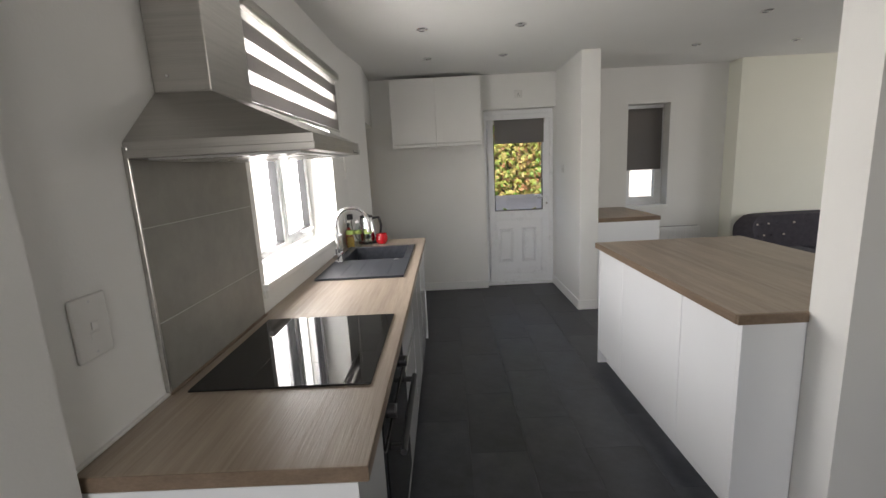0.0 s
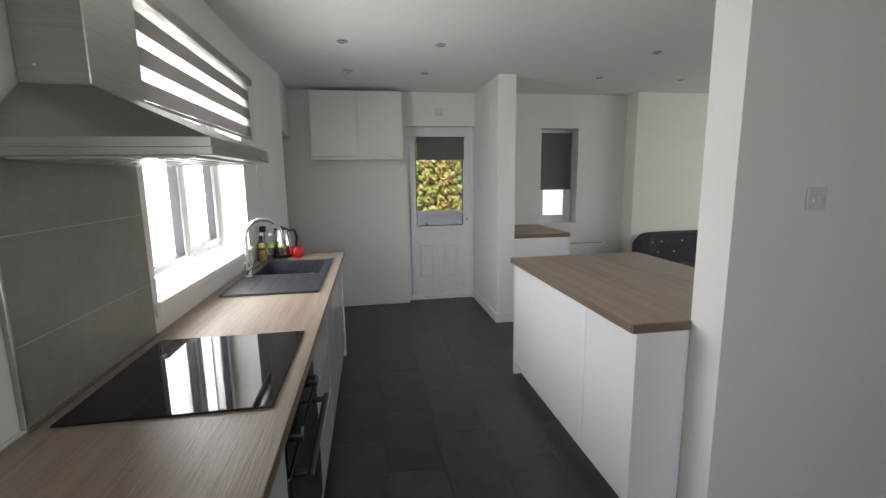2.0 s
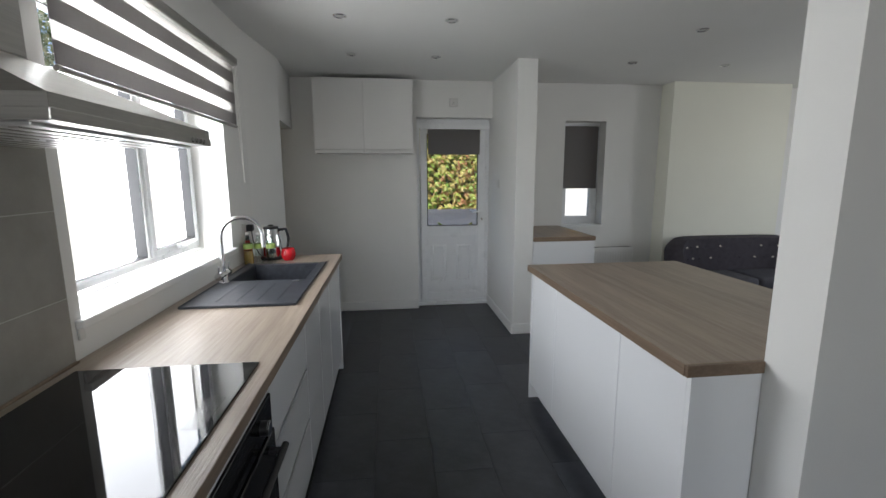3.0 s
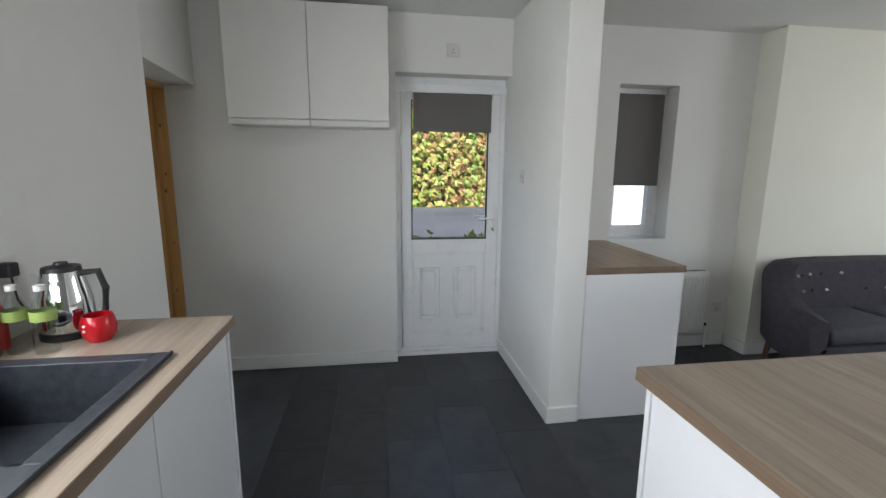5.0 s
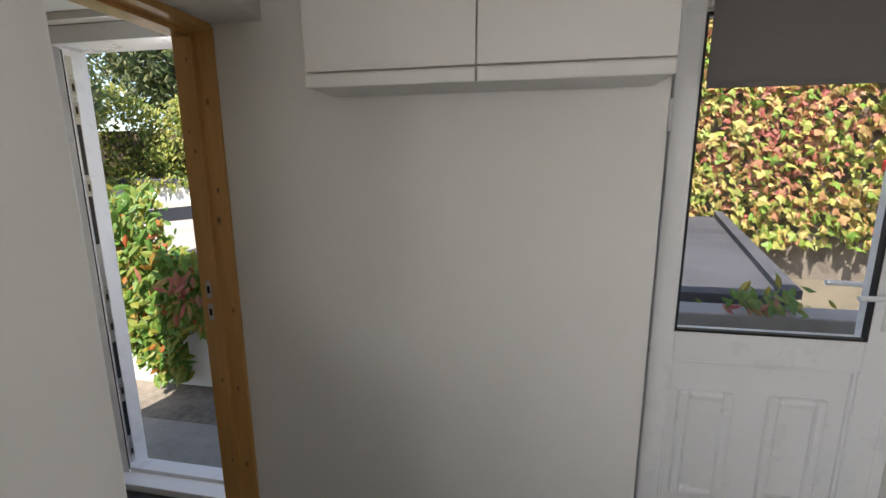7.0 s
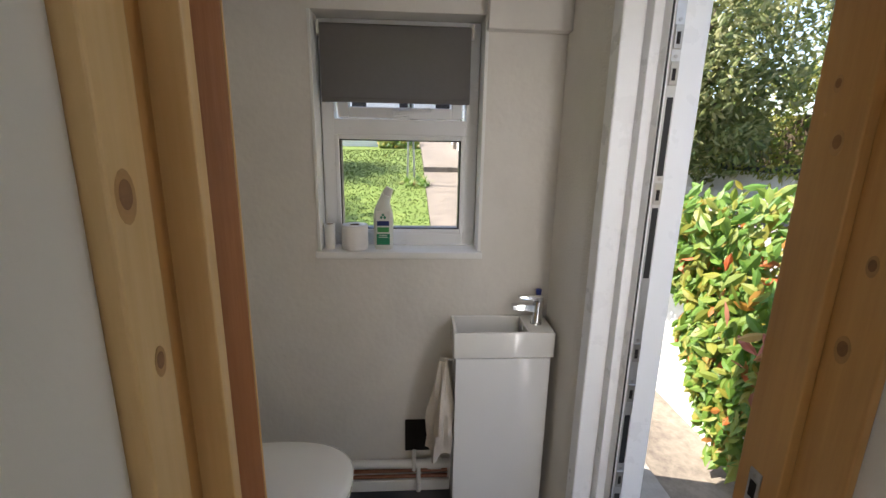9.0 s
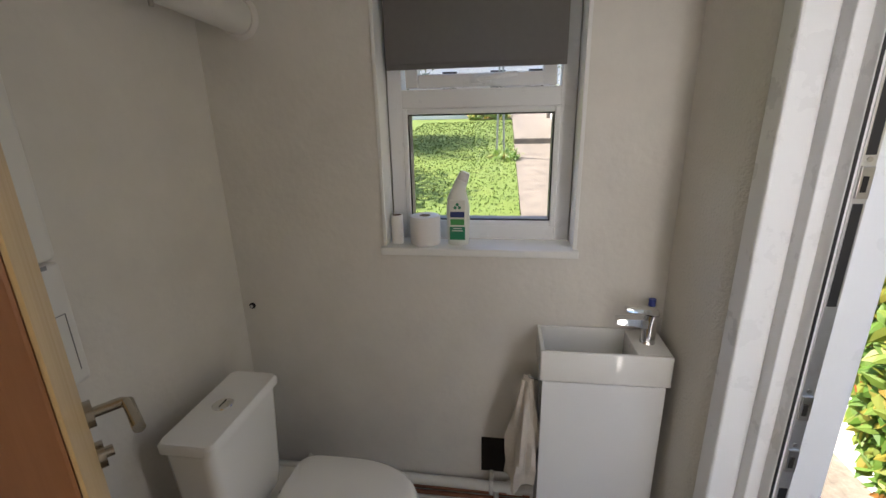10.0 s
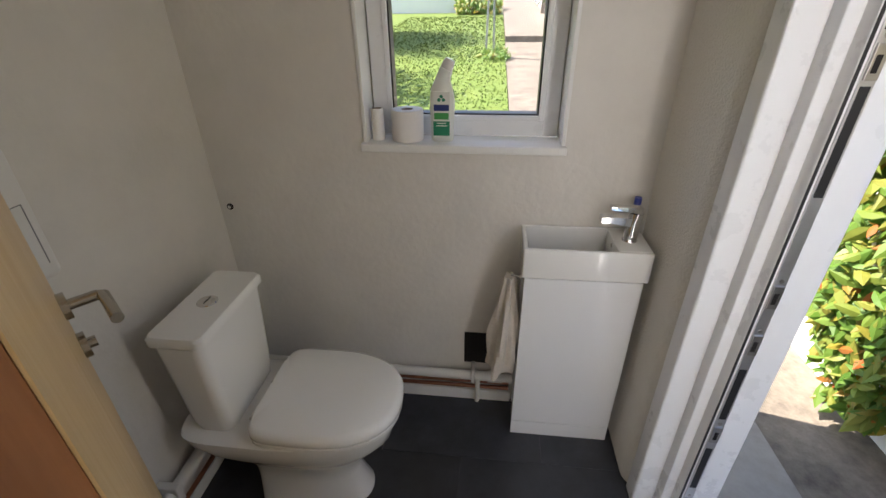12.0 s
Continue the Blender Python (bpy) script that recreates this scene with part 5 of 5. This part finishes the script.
for dx, dz in ((-0.035, 0.05), (0.0, 0.058), (0.035, 0.048)):
    part("dial_mark", B(-1.36 + dx - 0.007, -1.36 + dx + 0.007, 3.9352, 3.9365, 1.245 + dz - 0.004, 1.245 + dz + 0.004), M_SCREEN, pnl)
fl = thing("boiler_flue", -1.8, 3.93, 1.87, "white round flue pipe through the toilet wall", "flue")
part("flue_pipe", C((-1.32, 3.915, 1.90), (WX + 0.002, 3.935, 1.845), 0.05, seg=28), M_WHITE, fl, smooth=True)
part("wall_seal", C((WX + 0.001, 3.935, 1.845), (WX + 0.014, 3.935, 1.845), 0.066, 0.056, seg=28), M_WCWALL, fl, "plaster collar round the pipe", True)
part("flue_clip", C((-1.80, 3.924, 1.879), (-1.825, 3.925, 1.877), 0.0525, seg=28), M_WHITE, fl, smooth=True)
part("clip_screw", C((-1.81, 3.925, 1.83), (-1.81, 3.925, 1.805), 0.006), M_STEEL, fl)
part("elbow", B(-1.40, -1.26, 3.84, 3.99, 1.79, 1.96, 0.04, seg=4), M_WHITE, fl, smooth=True)

# things on the WC sill
rl = thing("toilet_roll", -2.205, 4.49, 1.118, "full white toilet roll standing on the sill", "toilet roll")
part("paper", lathe([(0.02, 0), (0.05, 0), (0.052, 0.004), (0.052, 0.094), (0.05, 0.098), (0.02, 0.098), (0.02, 0)], -2.205, 4.49, 1.118), M_PAPER, rl, smooth=True)
part("core", lathe([(0.0195, 0.003), (0.0195, 0.098), (0.0185, 0.098), (0.0185, 0.003)], -2.205, 4.49, 1.118), M_CARD, rl, "brown card core")
rl = thing("cardboard_tube", -2.2, 4.392, 1.118, "nearly empty toilet roll on its tube", "toilet roll")
part("paper", lathe([(0.016, 0), (0.0205, 0), (0.0205, 0.1), (0.016, 0.1), (0.016, 0)], -2.2, 4.392, 1.118), M_PAPER, rl, smooth=True)
part("core", lathe([(0.0158, 0.002), (0.0158, 0.1), (0.0148, 0.1), (0.0148, 0.002)], -2.2, 4.392, 1.118), M_CARD, rl, "brown card core")
ecx, ecy = -2.2, 4.605
eb = thing("cleaner_bottle", ecx, ecy, 1.118, "milky toilet cleaner bottle with a bent neck on the sill", "bottle")


def ell(y, z, a, b, n=24, tilt=0.0):
    return [(ecx + b * math.sin(2 * math.pi * k / n), y + a * math.cos(2 * math.pi * k / n), z + tilt * a * math.cos(2 * math.pi * k / n)) for k in range(n)]


part("body", loft([ell(ecy, 1.118, 0.034, 0.022), ell(ecy, 1.124, 0.037, 0.025), ell(ecy, 1.20, 0.039, 0.027), ell(ecy, 1.25, 0.039, 0.027), ell(ecy - 0.001, 1.28, 0.034, 0.025), ell(ecy + 0.001, 1.30, 0.026, 0.022), ell(ecy + 0.007, 1.32, 0.02, 0.018, tilt=-0.3), ell(ecy + 0.014, 1.335, 0.018, 0.016, tilt=-0.5)]), M_BOTTLE, eb, smooth=True)
part("nozzle", loft([ell(ecy + 0.014, 1.336, 0.0175, 0.0155, tilt=-0.5), ell(ecy + 0.021, 1.352, 0.016, 0.014, tilt=-0.5), ell(ecy + 0.027, 1.363, 0.013, 0.012, tilt=-0.5)]), M_WHITE, eb, "white bent nozzle", True)
RX = ecx + 0.0275
lm = Matrix.Translation((RX, ecy, 0)) @ Euler((radians(90), 0, radians(90))).to_matrix().to_4x4()
part("label", B(ecx + 0.024, RX, ecy - 0.027, ecy + 0.027, 1.135, 1.275, 0.001), M_BOTTLE, eb)
part("label_block", B(RX, RX + 0.0006, ecy - 0.026, ecy + 0.026, 1.14, 1.185), M_LGREEN, eb, "green label block")
for z, w in ((1.205 - 0.026, 0.03), (1.205 - 0.034, 0.036)):
    part("label_line", B(RX + 0.0006, RX + 0.0010, ecy - w / 2, ecy + w / 2, z - 0.0015, z + 0.0015), M_BOTTLE, eb)
part("brand_block", B(RX, RX + 0.0007, ecy - 0.024, ecy + 0.024, 1.217, 1.236), M_LBLUE, eb, "navy brand block")
part("brand_block", B(RX, RX + 0.0007, ecy - 0.023, ecy + 0.023, 1.191, 1.211), M_LEAFPR, eb, "green brand block")
for dy, dz in ((0, 0.01), (-0.007, 0), (0.007, 0)):
    part("emblem", C((RX, ecy + dy, 1.25 + dz), (RX + 0.0007, ecy + dy, 1.25 + dz), 0.0055, seg=10), M_LGREEN, eb)


# ---- outside ----
GZ = -0.08
bm = B(-80, 80, 5.53, 120, GZ - 0.4, GZ - 0.06)
B(-80, -1.02, -60, 3.6, GZ - 0.4, GZ - 0.06, bm=bm)
B(-80, -2.38, 3.6, 5.53, GZ - 0.4, GZ - 0.06, bm=bm)
B(-1.02, 80, -60, -2.3, GZ - 0.4, GZ - 0.06, bm=bm)
B(6.4, 80, -2.3, 5.53, GZ - 0.4, GZ - 0.06, bm=bm)
structure("ground", bm, M_EARTH, "bare garden ground around the house", "ground")


def rise(x):
    """The garden climbs away from the house."""
    return GZ + max(0.0, -x - 3.2) * 0.082


def sloped(x0, x1, y0, y1, up):
    xs = (x0, -3.2, x1) if x0 < -3.2 < x1 else (x0, x1)
    return loft([[(x, y0, GZ - 0.3), (x, y1, GZ - 0.3), (x, y1, rise(x) + up), (x, y0, rise(x) + up)] for x in xs])


structure("path_near", B(-3.2, 3.2, 5.53, 6.38, GZ - 0.1, GZ), M_CONC, "weathered concrete garden path", "path")
structure("path_far", sloped(-13.0, -3.2, 4.98, 6.38, 0.004), M_CONC, "sunlit concrete garden path", "path")
structure("step_slab", B(-2.9, -1.0, 5.535, 5.93, GZ - 0.05, GZ + 0.03, 0.01), M_SLAB, "pale paving slab before the garden door", "paving")
structure("path_upper", sloped(-26, -13.0, 4.98, 6.38, 0.14), M_CONC, "raised far stretch of the garden path", "path")
structure("lawn", sloped(-20, -2.6, -4.0, 4.97, 0.02), M_GRASS, "mown green lawn beside the path", "lawn")
random.seed(5)


def blades():
    v, f = [], []
    for i in range(16000):
        x = -2.7 - 16 * random.random() ** 1.6
        y = random.uniform(1.5, 4.97)
        h = random.uniform(0.012, 0.035)
        a = random.uniform(0, math.pi)
        w = 0.004 + 0.0012 * abs(x)
        dx, dy = w * math.cos(a), w * math.sin(a)
        n = len(v)
        g = rise(x) + 0.018
        v += [(x - dx, y - dy, g), (x + dx, y + dy, g), (x + dy * 0.8, y - dx * 0.8, g + h)]
        f.append((n, n + 1, n + 2))
    me = bpy.data.meshes.new("grass")
    me.from_pydata(v, [], f)
    me.materials.append(M_GRASS)
    tagged(new("grass", me), "short green lawn grass in sun", "grass", kind="stuff")


blades()

# low garden wall along the path, with creeper over it
lw = thing("garden_wall", -6, 6.3, GZ, "low whitewashed garden wall along the path", "garden wall")
part("wall", sloped(-22, -0.4, 6.38, 6.56, 0.70), M_RENDER, lw)
for i in range(5):
    x = -5.5 - 3.2 * i
    p = thing("wall_post", x, 6.38, GZ, "dark weathered post against the garden wall", "post", "posts along the wall")
    part("post", B(x - 0.07, x + 0.07, 6.24, 6.38, GZ - 0.02, rise(x) + 0.82, 0.01), M_CONC, p)
lw = thing("yard_wall", 1.2, 6.4, GZ, "low pale wall in front of the shed roof", "garden wall")
part("wall", B(-0.39, 4.2, 6.3, 6.5, GZ - 0.1, 0.70, 0.012), M_SLAB, lw)
sh = thing("shed", 0.6, 8.5, GZ, "low outbuilding with a flat dark felt roof", "shed")
part("walls", B(-2.6, 1.6, 6.6, 10.4, GZ - 0.1, 0.68), M_RENDER, sh)
part("felt_roof", loft([[(-2.7, 6.52, z), (1.68, 6.52, z), (2.82, 10.5, z), (-2.7, 10.5, z)] for z in (0.68, 0.75)]), M_FELT, sh, "flat dark roofing felt")
bm = loft([[(1.62, 6.5, 0.74), (1.72, 6.5, 0.74), (1.72, 6.5, 0.79), (1.62, 6.5, 0.79)], [(2.76, 10.5, 0.74), (2.86, 10.5, 0.74), (2.86, 10.5, 0.82), (2.76, 10.5, 0.82)]])
part("roof_kerb", bm, M_FELT, sh, "raised felt kerb")
iw = thing("boundary_wall", 2, 10.7, GZ, "tall garden wall hidden under creeper", "garden wall")
part("wall", B(-0.6, 14, 10.62, 10.85, GZ - 0.1, 4.4), M_CONC, iw)
iw = thing("side_house_wall", 4.5, 6.5, GZ, "white rendered wall outside the narrow window", "house wall")
part("wall", B(2.75, 9.0, 7.4, 7.6, GZ - 0.1, 1.42), M_RENDER, iw)
part("coping", B(2.75, 9.0, 7.36, 7.64, 1.42, 1.5, 0.01), M_SIGNRED, iw, "red-brown coping")


def leaf_mesh(name, spots, material, size, parent, facing, five=False, kind=""):
    """Many lobed leaves as one mesh. spots: places; facing: a way that they look."""
    v, f = [], []
    lobes = [(0, -0.45), (0.5, -0.15), (0.36, 0.1), (0.2, 0.12), (0, 0.6), (-0.2, 0.12), (-0.36, 0.1), (-0.5, -0.15)]
    if five:
        lobes = [(0, -0.6), (0.22, -0.2), (0.24, 0.15), (0, 0.65), (-0.24, 0.15), (-0.22, -0.2)]
    fc = Vector(facing)
    for p in spots:
        s = size * random.uniform(0.55, 1.25)
        d = (fc + Vector((random.gauss(0, 0.45), random.gauss(0, 0.45), random.gauss(0, 0.4)))).normalized()
        q = d.to_track_quat("Z", "Y").to_matrix()
        r = Matrix.Rotation(random.gauss(math.pi, 0.7), 3, "Z")
        n = len(v)
        for a, b in lobes:
            v.append(Vector(p) + q @ (r @ Vector((a * s, b * s, -abs(a) * s * 0.25))))
        v.append(Vector(p) + q @ Vector((0, 0, 0.05 * s)))
        c = len(v) - 1
        for k in range(len(lobes)):
            f.append((n + k, n + (k + 1) % len(lobes), c))
    me = bpy.data.meshes.new(name)
    me.from_pydata([tuple(x) for x in v], [], f)
    if parent:
        me.transform(Matrix.Translation(-base_of(parent)))
    me.materials.append(material)
    ob = new(name, me)
    ob.parent = parent
    return tagged(ob, kind=kind)


cr = thing("wall_creeper", 2, 10.6, 0.6, "dense autumn creeper in yellow, green and red on the wall", "creeper")
sp = [(random.uniform(-0.4, 7), 10.55 - random.uniform(0, 0.22), random.uniform(0.35, 4.2)) for _ in range(17000)]
leaf_mesh("leaves", [p for p in sp if not (p[0] > 2.6 and p[2] < 2.6 and random.random() < 0.5)], M_IVY, 0.14, cr, (0.4, -0.85, 0.4), kind="stuff")
leaf_mesh("red_leaves", [(random.gauss(3.4, 0.5), 10.4, random.gauss(1.9, 0.5)) for _ in range(500)], M_IVYRED, 0.12, cr, (-0.15, -1, 0.35), kind="stuff")

cr = thing("wall_top_plants", 1.1, 6.38, 0.7, "small green and red leaves on the low wall top", "plant")
leaf_mesh("leaves", [(random.choice((0.82, 0.9, 1.4, 1.5, 1.55)) + random.gauss(0, 0.08), 6.36 + random.gauss(0, 0.05), 0.72 + abs(random.gauss(0, 0.05))) for _ in range(110)], M_CREEP, 0.07, cr, (0.2, -0.8, 0.6), True, "stuff")
leaf_mesh("red_leaves", [(random.choice((0.85, 1.45)) + random.gauss(0, 0.07), 6.3, 0.72 + abs(random.gauss(0, 0.03))) for _ in range(14)], M_IVYRED, 0.07, cr, (0.2, -0.8, 0.6), True, "stuff")

# creeper hanging over the low wall
cr = thing("hanging_creeper", -2.4, 6.2, 0.1, "bright green and yellow creeper hanging over the low wall", "creeper")
sp = []
for i in range(10000):
    x = random.uniform(-4.6, -0.55)
    lump = 0.5 + 0.5 * noise.noise((x * 1.6, 0.3, 1.7))
    top = 0.72 + 0.75 * lump * max(0.15, min(1, (-x - 1.2) * 0.7)) + 0.1 * random.random()
    low = 0.25 + 0.3 * noise.noise((x * 2.3, 4.1, 0.2))
    if x < -2.65:
        low = 0.74 + 0.15 * noise.noise((x * 3.1, 4.1, 0.2))
    elif x < -2.1:
        low = max(0.02, 0.5 - (x + 2.65) * 1.35)
    z = random.uniform(low, top)
    y = 6.34 - 0.09 * random.random() - 0.1 * lump + max(0, z - 0.62) * random.uniform(-0.1, 0.8)
    sp.append((x, y, max(z, 0.0)))
leaf_mesh("leaves", sp, M_CREEP, 0.085, cr, (0.3, -0.75, 0.6), True, "stuff")
leaf_mesh("red_leaves", [(random.gauss(-2.0, 0.1), 6.17, random.gauss(0.72, 0.1)) for _ in range(24)], M_IVYRED, 0.085, cr, (0.1, -1, 0.3), True, "stuff")
bm = None
for i in range(26):
    x = -4.4 + i * 0.15
    bm = tube([(x, 6.48, 0.66), (x + 0.03, 6.35, 0.7), (x + random.uniform(-0.1, 0.1), 6.32, 0.78 if x < -2.65 else 0.35)], 0.006, bm, 5)
part("stems", bm, M_BARK, cr, "thin woody stems")


def tree(x, y, h, r, count, name, label, leaf=0.1, mat_=M_TREE):
    th = thing(name, x, y, GZ, label, "tree")
    bm = C((x, y, GZ - 0.06), (x + 0.1, y, h * 0.45), 0.16, 0.1)
    tips = []
    for i in range(13):
        a = i * 2.4
        e = Vector((x + r * 0.75 * math.cos(a) * random.uniform(0.4, 1), y + r * 0.75 * math.sin(a) * random.uniform(0.4, 1), h * random.uniform(0.35, 0.98)))
        tips.append(e)
        s = Vector((x + 0.05, y, h * random.uniform(0.15, 0.42)))
        bm = tube([s, s.lerp(e, 0.5) + Vector((0, 0, 0.25)), e], 0.05, bm, 6)
    part("trunk", bm, M_BARK, th, "brown trunk and limbs")
    sp = []
    for i in range(int(count * 1.6)):
        c = random.choice(tips)
        d = Vector((random.gauss(0, 1), random.gauss(0, 1), random.gauss(0, 0.8))).normalized() * r * 0.48 * random.random() ** 0.4
        sp.append(c + d)
    leaf_mesh("crown", sp, mat_, leaf, th, (0.55, -0.45, 0.7), True, "stuff")


tree(-10.6, 10.6, 4.4, 2.2, 8500, "garden_tree", "large olive-green leafy tree beyond the wall", 0.16, M_OLIVE)
tree(-6.6, 15.6, 4.4, 2.2, 4200, "garden_tree", "leafy pale green tree beyond the wall")
tree(-9.4, 8.3, 3.6, 1.7, 3800, "garden_tree", "dark green garden tree beyond the wall")
tree(-11.0, 17.5, 7.5, 3.2, 6500, "garden_tree", "tall airy tree against the sky", 0.22)
tree(-1.0, 14.5, 4.8, 2.4, 4000, "garden_tree", "yellow-green tree behind the outbuilding", 0.17)
# the next two stand out of view, added to streak the lawn with shadow
tree(-8.2, 0.1, 5.2, 2.0, 3200, "garden_tree", "unseen garden tree added to shade the lawn", 0.14)
tree(-13.5, 0.6, 5.4, 2.0, 3200, "garden_tree", "unseen garden tree added to shade the far lawn", 0.14)
tree(-14, 9.0, 5.5, 2.4, 3600, "garden_tree", "garden tree overhanging the path wall", 0.16)

hg = thing("overgrown_hedge", -9, 14, GZ, "tall sunlit yellow-green hedge behind the yard wall", "hedge")
sp = []
for i in range(15000):
    x = random.uniform(-17, -2.5)
    t_ = 3.1 + 1.2 * noise.noise((x * 0.6, 2.2, 0.4)) + 0.5 * noise.noise((x * 1.7, 0.2, 3.4))
    z = t_ * random.random() ** 0.8
    sp.append((x, 14.0 + 0.8 * noise.noise((x * 0.9, z * 0.9, 0.5)) + random.gauss(0, 0.2), z + 0.6))
leaf_mesh("leaves", sp, M_HEDGE, 0.13, hg, (0.2, -0.7, 0.65), True, "stuff")
part("inner_growth", B(-17, -2.6, 14.5, 14.7, GZ - 0.06, 2.4, 0.05), M_BARK, hg, "dark woody inside of the hedge")

# sunlit flat-roofed garage and the parapet wall beyond the low wall
gg = thing("garage", -4.7, 9.2, GZ, "low garage with a flat roof, sun glare in its pale colour", "garage")
part("walls", B(-7.2, -2.9, 7.1, 11.3, GZ - 0.1, 0.66), M_RENDER, gg)
# pale colour stands in for the sun's glare on roofing felt
part("roof", B(-7.3, -2.8, 7.0, 11.4, 0.66, 0.74, 0.01), M_SLAB, gg, "flat felt roof, its glare put into a pale colour")
part("roof_kerb", loft([[(x, y - 0.06, 0.74), (x, y + 0.06, 0.74), (x, y + 0.06, z), (x, y - 0.06, z)] for x, y, z in ((-4.9, 8.2, 0.9), (-4.25, 9.6, 0.93))]), M_FELT, gg, "dark raised roof kerb")
pw = thing("parapet_wall", -8, 12, GZ, "white yard wall with grey coping below the hedge", "garden wall")
part("wall", B(-15, -2.6, 12.0, 12.2, GZ - 0.1, 1.06), M_RENDER, pw)
part("coping", B(-15, -2.6, 11.95, 12.25, 1.06, 1.18, 0.01), M_FELT, pw, "grey coping")
cl = thing("parapet_creeper", -7, 12, 0.9, "yellow leaves trailing along the wall coping", "creeper")
leaf_mesh("leaves", [(random.uniform(-14, -3), 11.93 + random.gauss(0, 0.05), 1.08 + random.gauss(0, 0.09)) for _ in range(1300)], M_HEDGE, 0.11, cl, (0, -0.8, 0.5), True, "stuff")

# neighbouring buildings
fh = thing("far_house", -32, 4, GZ, "white house at the end of the garden", "house")
part("wall", B(-36, -31, -9, 12, GZ - 0.1, 5.2), M_RENDER, fh)
part("roof", loft([rect(-36.3, -30.7, -9.3, 12.3, 5.2), rect(-33.7, -33.3, -9, 12, 7.4)]), M_FELT, fh)
for y in (0.5, 3.6, 6.0):
    w = part("window", B(-31.0, -30.95, y, y + 1.1, 3.0, 4.2), M_UPVC, fh)
    part("pane", B(-30.96, -30.94, y + 0.08, y + 1.02, 3.08, 4.12), M_DARK, w)
gw = thing("garden_bed_wall", -20, 1.5, GZ, "pale low retaining wall at the lawn's end", "garden wall")
part("wall", B(-20.4, -20, -6, 3.9, GZ - 0.1, rise(-20) + 0.75, 0.02), M_RENDER, gw)
for y in (4.55, 4.72):
    ps = thing("washing_line_post", -13, y, GZ, "slim grey washing line post on the lawn", "post", "washing line posts")
    part("pole", C((-11, y, rise(-11) - 0.05), (-11, 4.62 + (y - 4.62) * 0.3, 3.1), 0.022, seg=10), M_GALV, ps)
cl = thing("grass_clump", -12.8, 4.7, GZ, "tufty green clump at the post's foot", "plant")
leaf_mesh("leaves", [(-10.9 + random.gauss(0, 0.2), 4.75 + random.gauss(0, 0.14), rise(-11) + 0.03 + 0.6 * abs(random.gauss(0, 0.1))) for _ in range(160)], M_CREEP, 0.14, cl, (0.5, 0, 0.8), True, "stuff")
cl = thing("border_shrubs", -21.5, 4.0, GZ, "low green shrubs at the garden's end", "shrub")
leaf_mesh("leaves", [(-19.7 + random.gauss(0, 0.3), random.uniform(3.2, 4.9), rise(-19.7) + 0.05 + abs(random.gauss(0, 0.3))) for _ in range(700)], M_CREEP, 0.2, cl, (0.7, 0, 0.7), True, "stuff")
cl = thing("wall_top_shrub", -11, 6.5, 0.5, "leafy shrub over the path wall", "shrub")
leaf_mesh("leaves", [(q, 6.45 + random.gauss(0, 0.2), rise(q) + 0.78 + abs(random.gauss(0, 0.38))) for q in [random.uniform(-15, -5) for _ in range(2200)]], M_TREE, 0.15, cl, (0.3, -0.6, 0.7), True, "stuff")

# ---- floor tiles, last ----
TW, TL = 0.305, 0.61
shared = {}


def floor_tile(x0, x1, y0, y1):
    key = (round(x1 - x0, 3), round(y1 - y0, 3))
    if key not in shared:
        bm = B(0, key[0] - 0.0009, 0, key[1] - 0.0009, -0.006, 0.0, 0.0008, seg=1)
        me = bpy.data.meshes.new("floor_tile")
        bm.to_mesh(me)
        bm.free()
        me.materials.append(M_FLOOR)
        shared[key] = me
    ob = new("floor_tile", shared[key])
    ob.location = (x0, y0, 0)
    ob.parent = FLOOR


def tile_area(ax0, ax1, ay0, ay1):
    n = int((ax1 - ax0) / TW) + 2
    for i in range(n):
        x0 = ax0 + i * TW
        x1 = min(x0 + TW, ax1)
        if x1 - x0 < 0.01:
            continue
        y = ay0 - (0.305 if i % 2 else 0.0)
        while y < ay1 - 0.01:
            a, b = max(y, ay0), min(y + TL, ay1)
            if b - a > 0.01:
                floor_tile(x0, x1, a, b)
            y += TL


tile_area(-0.125, 4.10, 0.0, 5.39)
tile_area(WX, -1.0, WY, 5.33)
structure("floor_lounge", B(4.10, XR, YB, YE, -0.004, 0.0), M_FLOOR, "dark slate-effect vinyl floor", "floor")
structure("floor_hall", B(XL, 4.10, YB, 0.0, -0.004, 0.0), M_FLOOR, "dark slate-effect vinyl floor", "floor")
structure("floor_doorway", B(-1.0, -0.125, 3.76, YE, -0.004, 0.0), M_FLOOR, "dark slate-effect vinyl floor", "floor")
